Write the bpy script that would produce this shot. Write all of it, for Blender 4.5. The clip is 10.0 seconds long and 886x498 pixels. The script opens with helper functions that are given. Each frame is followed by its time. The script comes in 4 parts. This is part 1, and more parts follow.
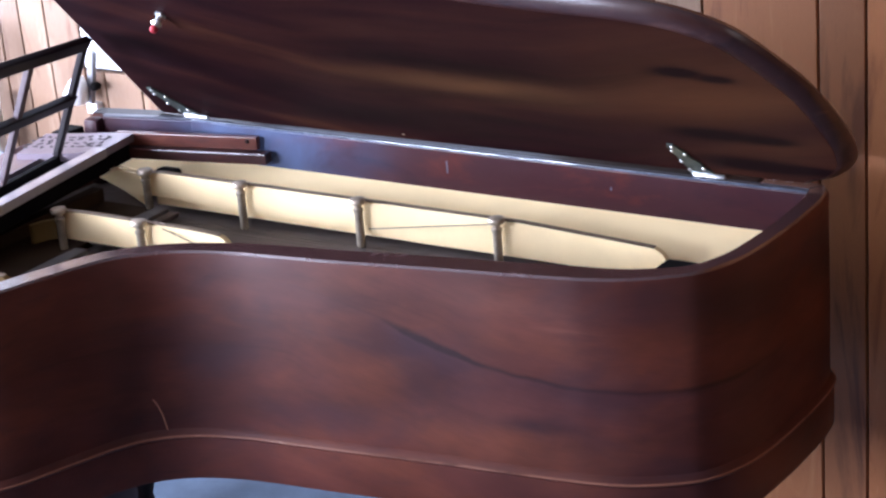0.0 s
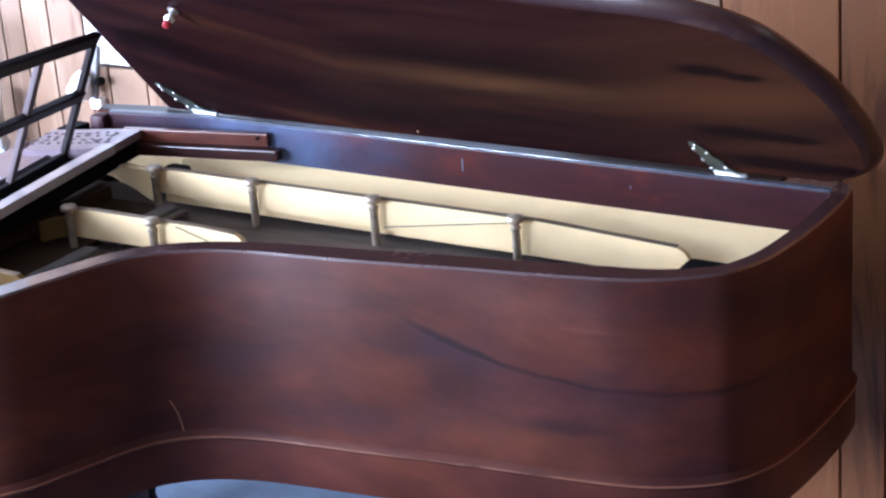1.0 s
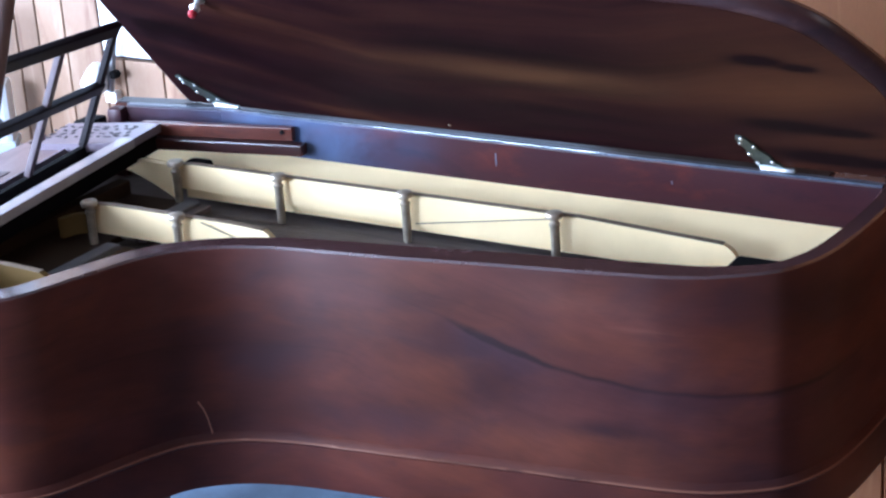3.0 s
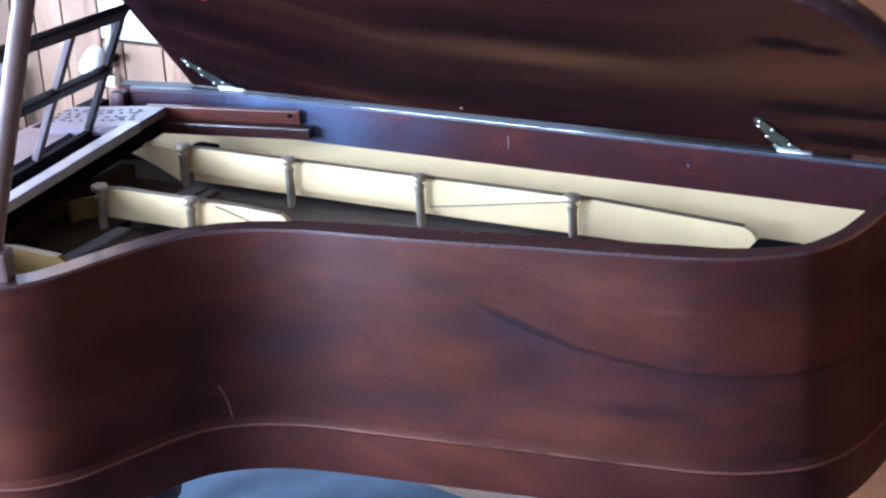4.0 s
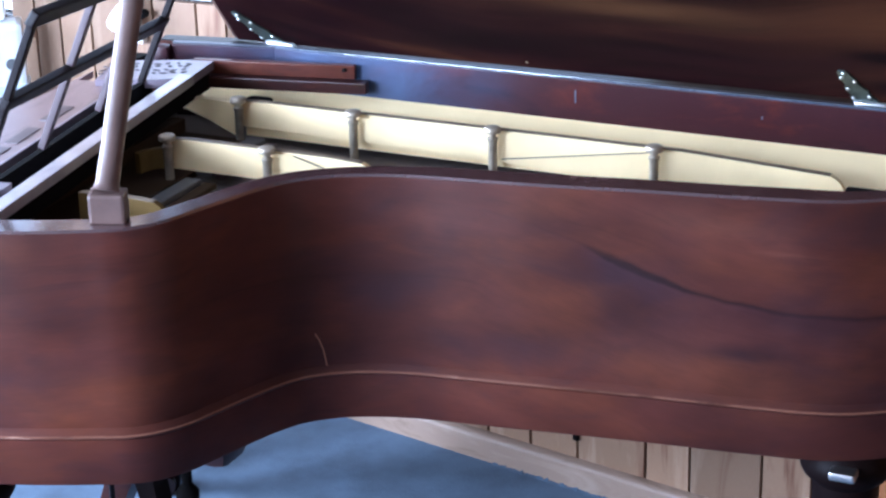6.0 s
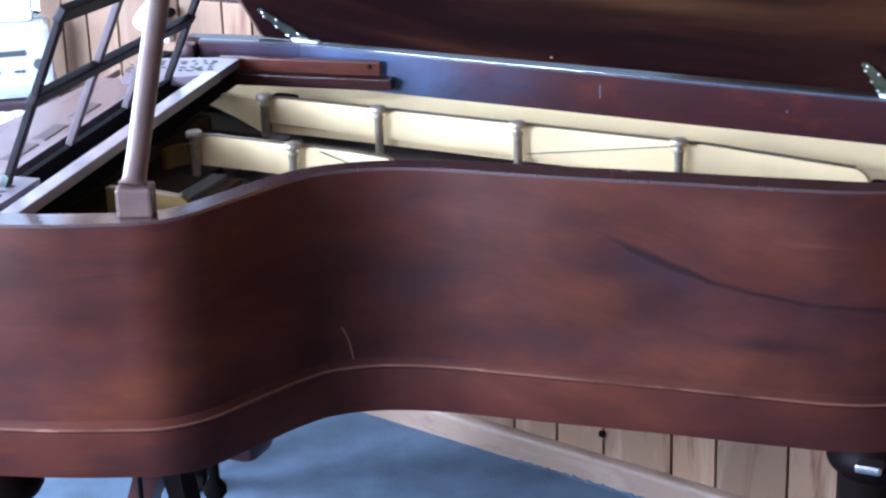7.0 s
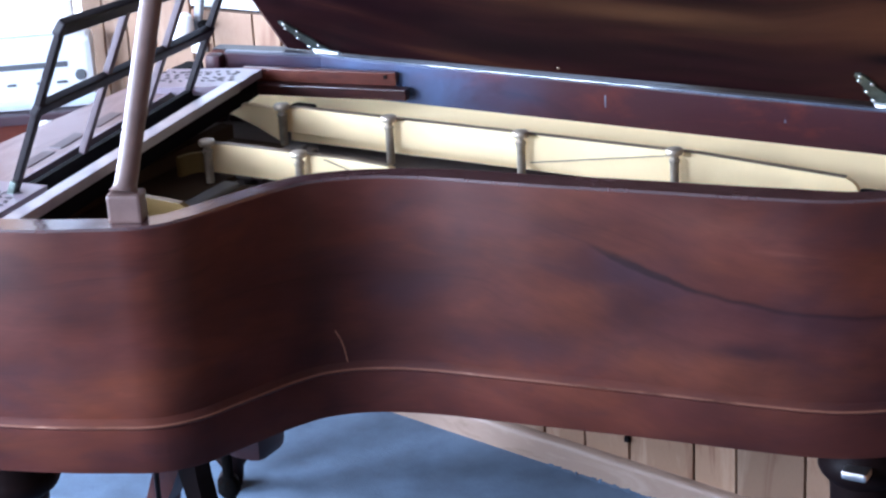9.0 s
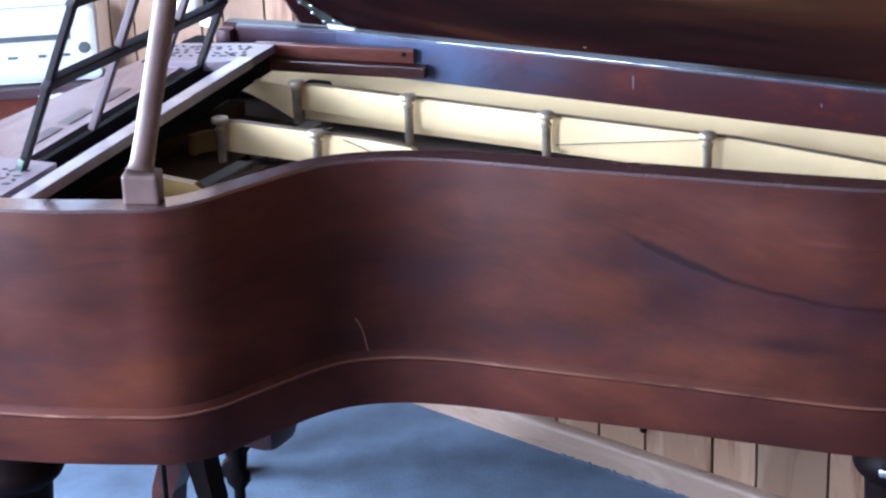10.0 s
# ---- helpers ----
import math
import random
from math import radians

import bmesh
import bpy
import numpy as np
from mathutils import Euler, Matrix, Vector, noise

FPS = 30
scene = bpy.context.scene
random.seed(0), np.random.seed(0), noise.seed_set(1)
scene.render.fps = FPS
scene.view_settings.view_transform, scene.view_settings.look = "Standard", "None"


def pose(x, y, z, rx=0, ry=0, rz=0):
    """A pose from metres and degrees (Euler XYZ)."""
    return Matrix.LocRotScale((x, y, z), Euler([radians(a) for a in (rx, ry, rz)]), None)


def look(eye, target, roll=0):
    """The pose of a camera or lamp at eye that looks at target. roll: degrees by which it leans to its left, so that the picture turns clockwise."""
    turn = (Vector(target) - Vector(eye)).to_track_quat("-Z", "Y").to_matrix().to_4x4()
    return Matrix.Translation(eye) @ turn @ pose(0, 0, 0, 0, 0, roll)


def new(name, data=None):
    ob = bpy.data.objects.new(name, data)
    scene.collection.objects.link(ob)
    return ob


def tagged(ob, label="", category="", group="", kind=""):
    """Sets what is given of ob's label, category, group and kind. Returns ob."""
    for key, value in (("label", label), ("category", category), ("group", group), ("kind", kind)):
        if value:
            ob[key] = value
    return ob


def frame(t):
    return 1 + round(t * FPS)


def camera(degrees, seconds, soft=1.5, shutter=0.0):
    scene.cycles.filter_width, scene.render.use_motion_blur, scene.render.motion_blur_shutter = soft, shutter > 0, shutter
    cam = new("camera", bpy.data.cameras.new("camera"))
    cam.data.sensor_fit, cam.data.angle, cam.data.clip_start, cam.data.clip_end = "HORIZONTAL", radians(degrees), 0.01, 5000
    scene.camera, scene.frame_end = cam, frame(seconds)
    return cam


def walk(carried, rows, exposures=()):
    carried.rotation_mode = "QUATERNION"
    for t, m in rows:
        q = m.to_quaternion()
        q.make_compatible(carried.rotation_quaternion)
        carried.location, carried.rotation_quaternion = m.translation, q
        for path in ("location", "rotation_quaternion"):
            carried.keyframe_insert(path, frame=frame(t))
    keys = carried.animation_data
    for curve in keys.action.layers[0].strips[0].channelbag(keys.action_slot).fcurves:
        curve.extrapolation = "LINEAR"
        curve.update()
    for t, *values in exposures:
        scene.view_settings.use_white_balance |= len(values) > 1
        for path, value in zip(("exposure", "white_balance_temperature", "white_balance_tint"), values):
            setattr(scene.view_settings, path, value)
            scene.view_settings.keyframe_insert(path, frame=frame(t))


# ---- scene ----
cam = camera(26.0, 10.0, soft=2.4)
PATH = [
    (0, (3.0363, -2.7515, 2.0373), (1.9771, -1.2057, 1.3383), -4.90),
    (0.5, (2.9983, -2.7605, 2.0349), (1.9514, -1.2071, 1.3343), -4.66),
    (1, (2.9442, -2.7687, 2.0400), (1.9152, -1.2065, 1.3322), -4.47),
    (1.5, (2.9165, -2.7529, 2.0110), (1.8853, -1.1875, 1.3137), -4.32),
    (2, (2.8706, -2.7547, 2.0042), (1.8514, -1.1819, 1.3061), -4.16),
    (2.5, (2.8304, -2.7387, 2.0018), (1.8166, -1.1648, 1.2983), -4.13),
    (4, (2.6999, -2.8055, 2.0042), (1.7478, -1.2027, 1.2799), -3.58),
    (4.5, (2.5452, -2.9204, 1.9934), (1.6838, -1.2667, 1.2700), -2.46),
    (5, (2.4789, -2.9788, 1.9790), (1.6492, -1.3076, 1.2587), -1.96),
    (5.5, (2.4168, -3.0050, 1.9565), (1.6030, -1.3265, 1.2350), -1.68),
    (6, (2.3280, -3.0353, 1.9446), (1.5452, -1.3458, 1.2146), -1.37),
    (7.5, (2.3483, -3.0521, 1.9241), (1.5150, -1.3804, 1.2092), -2.20),
    (8, (2.4192, -3.0200, 1.9457), (1.5457, -1.3663, 1.2371), -2.60),
    (8.5, (2.5509, -3.0071, 1.9448), (1.6200, -1.3822, 1.2426), -3.14),
    (9, (2.5727, -3.0086, 1.9442), (1.6355, -1.3904, 1.2350), -3.12),
    (9.5, (2.5547, -2.9785, 1.9408), (1.6180, -1.3658, 1.2185), -2.79),
    (10, (2.4507, -2.9452, 1.9184), (1.5381, -1.3236, 1.1853), -2.21),
]
walk(cam, [(t, look(eye, target, roll)) for t, eye, target, roll in PATH], [(0, -0.02, 6200, 28), (1.5, -0.03, 5680, 21), (4.5, -0.03, 5420, 17.5), (10.0, -0.05, 5750, 20)])

# ---- world and light ----
world = bpy.data.worlds.new("sky")
scene.world = world
world.use_nodes = True
wn = world.node_tree
sky = wn.nodes.new("ShaderNodeTexSky")
sky.sky_type, sky.sun_disc = "NISHITA", False
sky.sun_elevation, sky.sun_rotation = radians(38), radians(200)
wn.links.new(sky.outputs[0], wn.nodes["Background"].inputs[0])
wn.nodes["Background"].inputs[1].default_value = 0.12


def window_light(name, m, sx, sy, power, colour):
    """Stands in a window's opening for the light of the sky."""
    lamp = bpy.data.lights.new(name, "AREA")
    lamp.shape, lamp.size, lamp.size_y, lamp.energy, lamp.color = "RECTANGLE", sx, sy, power, colour
    ob = new(name, lamp)
    ob.matrix_world = m
    return ob


# The room stands at an angle to the piano: local x runs along the wall behind it, local y points out through that wall.
ROOM = Matrix.Translation((0.63, 0.42, 0)) @ Matrix.Rotation(-math.atan(0.205), 4, "Z")
WEST, EAST, SOUTH, CEILING = -2.6, 6.0, -4.5, 2.5
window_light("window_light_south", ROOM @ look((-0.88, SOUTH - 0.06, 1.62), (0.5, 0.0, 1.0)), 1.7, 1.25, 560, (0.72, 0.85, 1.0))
window_light("window_light_west", ROOM @ look((WEST - 0.06, -2.1, 1.6), (0.2, -0.6, 1.0)), 1.7, 1.2, 520, (0.72, 0.86, 1.0))
# East lamp: added fill for the tail, its window is unseen and assumed.
window_light("fill_light_east", ROOM @ look((EAST + 0.10, -2.0, 1.6), (1.5, -0.6, 0.9)), 1.1, 1.15, 10, (1.0, 0.93, 0.85))
window_light("window_light_north", ROOM @ look((-0.50, 0.10, 1.46), (-0.50, -1.0, 1.46)), 2.16, 1.28, 16, (0.70, 0.84, 1.0))


# ---- materials ----
def material(name):
    mat = bpy.data.materials.new(name)
    mat.use_nodes = True
    return mat, mat.node_tree.nodes, mat.node_tree.links, mat.node_tree.nodes["Principled BSDF"]


def coords(nodes, links, kind, scale, turn=(0, 0, 0)):
    tex, mapping = nodes.new("ShaderNodeTexCoord"), nodes.new("ShaderNodeMapping")
    mapping.inputs["Scale"].default_value = scale
    mapping.inputs["Rotation"].default_value = [radians(a) for a in turn]
    links.new(tex.outputs[kind], mapping.inputs["Vector"])
    return mapping.outputs["Vector"]


def noise_tex(nodes, links, vector, scale, detail=5.0, rough=0.55, twist=0.0):
    n = nodes.new("ShaderNodeTexNoise")
    n.inputs["Scale"].default_value, n.inputs["Detail"].default_value = scale, detail
    n.inputs["Roughness"].default_value, n.inputs["Distortion"].default_value = rough, twist
    links.new(vector, n.inputs["Vector"])
    return n.outputs["Fac"]


def ramp(nodes, links, fac, stops):
    r = nodes.new("ShaderNodeValToRGB")
    while len(r.color_ramp.elements) < len(stops):
        r.color_ramp.elements.new(0.5)
    for e, (p, c) in zip(r.color_ramp.elements, stops):
        e.position, e.color = p, (*c, 1) if len(c) == 3 else c
    links.new(fac, r.inputs["Fac"])
    return r.outputs["Color"]


def mix(nodes, links, fac, a, b, mode="MIX"):
    m = nodes.new("ShaderNodeMix")
    m.data_type, m.blend_type = "RGBA", mode
    for value, slot in ((fac, 0), (a, 6), (b, 7)):
        if isinstance(value, (int, float)):
            m.inputs[slot].default_value = value
        elif isinstance(value, tuple):
            m.inputs[slot].default_value = (*value, 1)
        else:
            links.new(value, m.inputs[slot])
    return m.outputs[2]


def bump(nodes, links, bsdf, height, strength, distance=0.002):
    b = nodes.new("ShaderNodeBump")
    b.inputs["Strength"].default_value, b.inputs["Distance"].default_value = strength, distance
    links.new(height, b.inputs["Height"])
    links.new(b.outputs["Normal"], bsdf.inputs["Normal"])


def lift(nodes, links, fac, low, high):
    r = nodes.new("ShaderNodeMapRange")
    r.inputs["To Min"].default_value, r.inputs["To Max"].default_value = low, high
    links.new(fac, r.inputs["Value"])
    return r.outputs["Result"]


def veneer(name, kind, along, dark, mid, light, rough=(0.24, 0.42), coat=0.25, streak=2.2, gloss=0.35):
    """Polished wood: figure in long waves, fine grain, worn gloss. along: scale of the figure on each axis."""
    mat, nodes, links, bsdf = material(name)
    v = coords(nodes, links, kind, along)
    figure = noise_tex(nodes, links, v, streak, 6, 0.6, 1.2)
    fine = noise_tex(nodes, links, coords(nodes, links, kind, tuple(a * 14 for a in along)), streak * 3, 3, 0.7)
    colour = ramp(nodes, links, figure, [(0.34, dark), (0.46, mid), (0.56, mid), (0.68, light)])
    colour = mix(nodes, links, lift(nodes, links, fine, 0.0, 0.45), colour, dark)
    links.new(colour, bsdf.inputs["Base Color"])
    wear = noise_tex(nodes, links, coords(nodes, links, kind, (1, 1, 1)), 7, 5, 0.6)
    links.new(lift(nodes, links, wear, *rough), bsdf.inputs["Roughness"])
    bsdf.inputs["Coat Weight"].default_value, bsdf.inputs["Coat Roughness"].default_value = coat, 0.22
    bump(nodes, links, bsdf, fine, 0.06)
    bsdf.inputs["Specular IOR Level"].default_value = gloss
    return mat


def painted_sheen(mat, at, width, colour):
    """Blue window sheen painted along the wood in vertical wisps, round one place."""
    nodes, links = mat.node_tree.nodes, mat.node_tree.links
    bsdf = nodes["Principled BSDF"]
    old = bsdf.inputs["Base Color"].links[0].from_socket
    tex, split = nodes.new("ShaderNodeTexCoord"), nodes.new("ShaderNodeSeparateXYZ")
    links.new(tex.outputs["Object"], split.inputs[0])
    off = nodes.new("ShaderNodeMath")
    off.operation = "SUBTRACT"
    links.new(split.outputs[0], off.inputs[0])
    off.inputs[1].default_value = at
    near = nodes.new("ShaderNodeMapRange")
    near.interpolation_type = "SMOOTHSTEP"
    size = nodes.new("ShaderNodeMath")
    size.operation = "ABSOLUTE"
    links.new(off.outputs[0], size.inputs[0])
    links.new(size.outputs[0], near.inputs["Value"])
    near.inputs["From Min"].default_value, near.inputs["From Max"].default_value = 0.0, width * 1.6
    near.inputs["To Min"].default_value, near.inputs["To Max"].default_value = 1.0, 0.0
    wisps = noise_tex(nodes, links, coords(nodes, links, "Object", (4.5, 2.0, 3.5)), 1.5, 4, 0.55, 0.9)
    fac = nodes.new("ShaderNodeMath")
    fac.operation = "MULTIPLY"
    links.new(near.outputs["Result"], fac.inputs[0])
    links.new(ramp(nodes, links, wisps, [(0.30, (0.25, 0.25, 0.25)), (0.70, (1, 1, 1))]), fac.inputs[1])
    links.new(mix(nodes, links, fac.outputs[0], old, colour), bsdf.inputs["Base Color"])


def plain(name, colour, rough=0.5, metal=0.0, vary=0.25, scale=9.0, relief=0.05, gloss=0.5):
    """A painted, cast or bare surface with stains and fine relief."""
    mat, nodes, links, bsdf = material(name)
    v = coords(nodes, links, "Object", (1, 1, 1))
    stains, fine = noise_tex(nodes, links, v, scale, 5, 0.6), noise_tex(nodes, links, v, scale * 18, 3, 0.6)
    deep = tuple(c * (1 - vary) for c in colour)
    c = ramp(nodes, links, stains, [(0.32, deep), (0.62, colour)])
    links.new(mix(nodes, links, lift(nodes, links, fine, 0, vary * 0.7), c, deep), bsdf.inputs["Base Color"])
    links.new(lift(nodes, links, stains, rough - 0.08, rough + 0.1), bsdf.inputs["Roughness"])
    bsdf.inputs["Metallic"].default_value = metal
    bsdf.inputs["Specular IOR Level"].default_value = gloss
    bump(nodes, links, bsdf, fine, relief)
    return mat




VEIN_AT = 1.668


def case_wood():
    """Figured mahogany on the bent side: long arched figure that dips towards the tail, thin dark lines, violet bloom, worn gloss."""
    mat, nodes, links, bsdf = material("case_veneer")
    tex, split, join = nodes.new("ShaderNodeTexCoord"), nodes.new("ShaderNodeSeparateXYZ"), nodes.new("ShaderNodeCombineXYZ")
    links.new(tex.outputs["UV"], split.inputs[0])

    def calc(op, a, b=0.0, c=0.0):
        m = nodes.new("ShaderNodeMath")
        m.operation = op
        for k, v in enumerate((a, b, c)):
            if isinstance(v, (int, float)):
                m.inputs[k].default_value = v
            else:
                links.new(v, m.inputs[k])
        return m.outputs[0]

    u, v = split.outputs[0], split.outputs[1]
    away = calc("EXPONENT", calc("DIVIDE", calc("SUBTRACT", VEIN_AT, u), 0.088))
    arch = calc("DIVIDE", 0.148, calc("ADD", 1.0, away))
    slow = noise_tex(nodes, links, coords(nodes, links, "UV", (1.4, 2.0, 1)), 1.6, 3, 0.5)
    w = calc("ADD", calc("ADD", v, arch), calc("MULTIPLY", slow, 0.10))
    links.new(u, join.inputs[0])
    links.new(w, join.inputs[1])

    def grain(su, sv, scale, detail, rough):
        mp = nodes.new("ShaderNodeMapping")
        mp.inputs["Scale"].default_value = (su, sv, 1)
        links.new(join.outputs[0], mp.inputs["Vector"])
        return noise_tex(nodes, links, mp.outputs["Vector"], scale, detail, rough, 0.4)

    figure = grain(1.0, 4.0, 1.8, 4, 0.52)
    lines = grain(0.8, 16.0, 2.4, 5, 0.65)
    fine = grain(7.0, 90.0, 3.0, 3, 0.7)
    mottle = grain(9.0, 26.0, 2.2, 4, 0.6)
    colour = ramp(nodes, links, figure, [(0.26, (0.033, 0.0095, 0.0078)), (0.44, (0.064, 0.0175, 0.0122)), (0.60, (0.082, 0.0225, 0.0155)), (0.78, (0.110, 0.033, 0.0205))])
    thin = ramp(nodes, links, lines, [(0.30, (1, 1, 1)), (0.40, (0, 0, 0))])
    colour = mix(nodes, links, calc("MULTIPLY", thin, 0.34), colour, (0.014, 0.005, 0.004))
    wiggle = noise_tex(nodes, links, coords(nodes, links, "UV", (9.0, 2.0, 1)), 1.7, 3, 0.55)
    # One strong dark vein, broad at its head and dying away towards the tail.
    reach = ramp(nodes, links, calc("DIVIDE", calc("SUBTRACT", u, 1.3), 1.1), [(0.05, (0, 0, 0)), (0.295, (0.16, 0.16, 0.16)), (0.335, (1.0, 1.0, 1.0)), (0.40, (0.9, 0.9, 0.9)), (0.46, (0.48, 0.48, 0.48)), (0.82, (0.42, 0.42, 0.42)), (1.0, (0.15, 0.15, 0.15))])
    above = calc("SUBTRACT", calc("ADD", v, arch), calc("ADD", calc("ADD", 0.155, calc("MULTIPLY", slow, 0.018)), calc("MULTIPLY", wiggle, 0.012)))
    vein = calc("SUBTRACT", 1.0, calc("DIVIDE", calc("ABSOLUTE", above), calc("ADD", 0.003, calc("MULTIPLY", reach, 0.0065))))
    vein = calc("MULTIPLY", calc("MAXIMUM", vein, 0.0), reach)
    # Below it the wood is greyer, soft at its lower side.
    below = calc("MULTIPLY", calc("LESS_THAN", above, 0.0), calc("EXPONENT", calc("MULTIPLY", above, 11.0)))
    colour = mix(nodes, links, calc("MULTIPLY", calc("MULTIPLY", below, reach), 0.85), colour, (0.036, 0.0175, 0.0255))
    colour = mix(nodes, links, calc("MINIMUM", calc("MULTIPLY", vein, 1.8), 0.92), colour, (0.014, 0.0055, 0.006))
    # Knots and smudges; the broad patch at 1.16 paints in the hollow's shade.
    for su, sv, wu, wv, k in ((1.875, -0.043, 0.060, 0.014, 0.85), (1.68, 0.010, 0.03, 0.018, 0.4), (2.04, -0.055, 0.035, 0.012, 0.5), (1.30, 0.02, 0.06, 0.03, 0.22), (1.39, 0.05, 0.13, 0.085, 0.34), (1.16, -0.04, 0.13, 0.08, 0.26)):
        du, dv = calc("DIVIDE", calc("SUBTRACT", u, su), wu), calc("DIVIDE", calc("SUBTRACT", v, sv), wv)
        spot = calc("EXPONENT", calc("MULTIPLY", calc("ADD", calc("MULTIPLY", du, du), calc("MULTIPLY", dv, dv)), -1.0))
        colour = mix(nodes, links, calc("MULTIPLY", spot, k), colour, (0.014, 0.007, 0.011))
    # Pale streaks; the broad one at 1.72 paints light on the straight side.
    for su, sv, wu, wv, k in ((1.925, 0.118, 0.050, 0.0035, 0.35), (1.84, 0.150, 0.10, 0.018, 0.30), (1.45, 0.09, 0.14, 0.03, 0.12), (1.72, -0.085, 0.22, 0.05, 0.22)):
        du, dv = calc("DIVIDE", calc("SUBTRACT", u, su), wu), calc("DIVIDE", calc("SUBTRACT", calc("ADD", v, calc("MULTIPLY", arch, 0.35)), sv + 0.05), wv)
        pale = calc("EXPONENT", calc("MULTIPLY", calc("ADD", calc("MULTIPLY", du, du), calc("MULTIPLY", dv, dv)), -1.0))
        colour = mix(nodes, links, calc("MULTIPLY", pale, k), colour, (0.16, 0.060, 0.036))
    glow = noise_tex(nodes, links, coords(nodes, links, "UV", (1.5, 3.4, 1)), 2.3, 4, 0.55, 0.4)
    colour = mix(nodes, links, calc("MULTIPLY", ramp(nodes, links, glow, [(0.50, (0, 0, 0)), (0.68, (1, 1, 1))]), 0.5), colour, (0.120, 0.034, 0.014))
    bloom = noise_tex(nodes, links, coords(nodes, links, "UV", (2.2, 5.0, 1)), 1.9, 4, 0.55, 0.5)
    colour = mix(nodes, links, calc("MULTIPLY", ramp(nodes, links, bloom, [(0.52, (0, 0, 0)), (0.70, (1, 1, 1))]), 0.55), colour, (0.026, 0.014, 0.019))
    colour = mix(nodes, links, ramp(nodes, links, mottle, [(0.36, (0.14, 0.14, 0.14)), (0.60, (0, 0, 0))]), colour, (0.022, 0.006, 0.005))
    colour = mix(nodes, links, calc("MULTIPLY", fine, 0.30), colour, (0.018, 0.005, 0.004))
    cloud = noise_tex(nodes, links, coords(nodes, links, "UV", (2.6, 4.2, 1)), 1.5, 3, 0.5, 0.6)
    colour = mix(nodes, links, 0.6, colour, ramp(nodes, links, cloud, [(0.30, (0.55, 0.55, 0.62)), (0.50, (1.0, 0.98, 0.98)), (0.70, (1.45, 1.42, 1.32))]), "MULTIPLY")
    links.new(colour, bsdf.inputs["Base Color"])
    wear = noise_tex(nodes, links, coords(nodes, links, "UV", (3, 9, 1)), 2.5, 6, 0.65)
    links.new(lift(nodes, links, wear, 0.36, 0.58), bsdf.inputs["Roughness"])
    bsdf.inputs["Coat Weight"].default_value, bsdf.inputs["Coat Roughness"].default_value = 0.0, 0.25
    bsdf.inputs["Specular IOR Level"].default_value = 0.17
    bump(nodes, links, bsdf, fine, 0.05)
    return mat


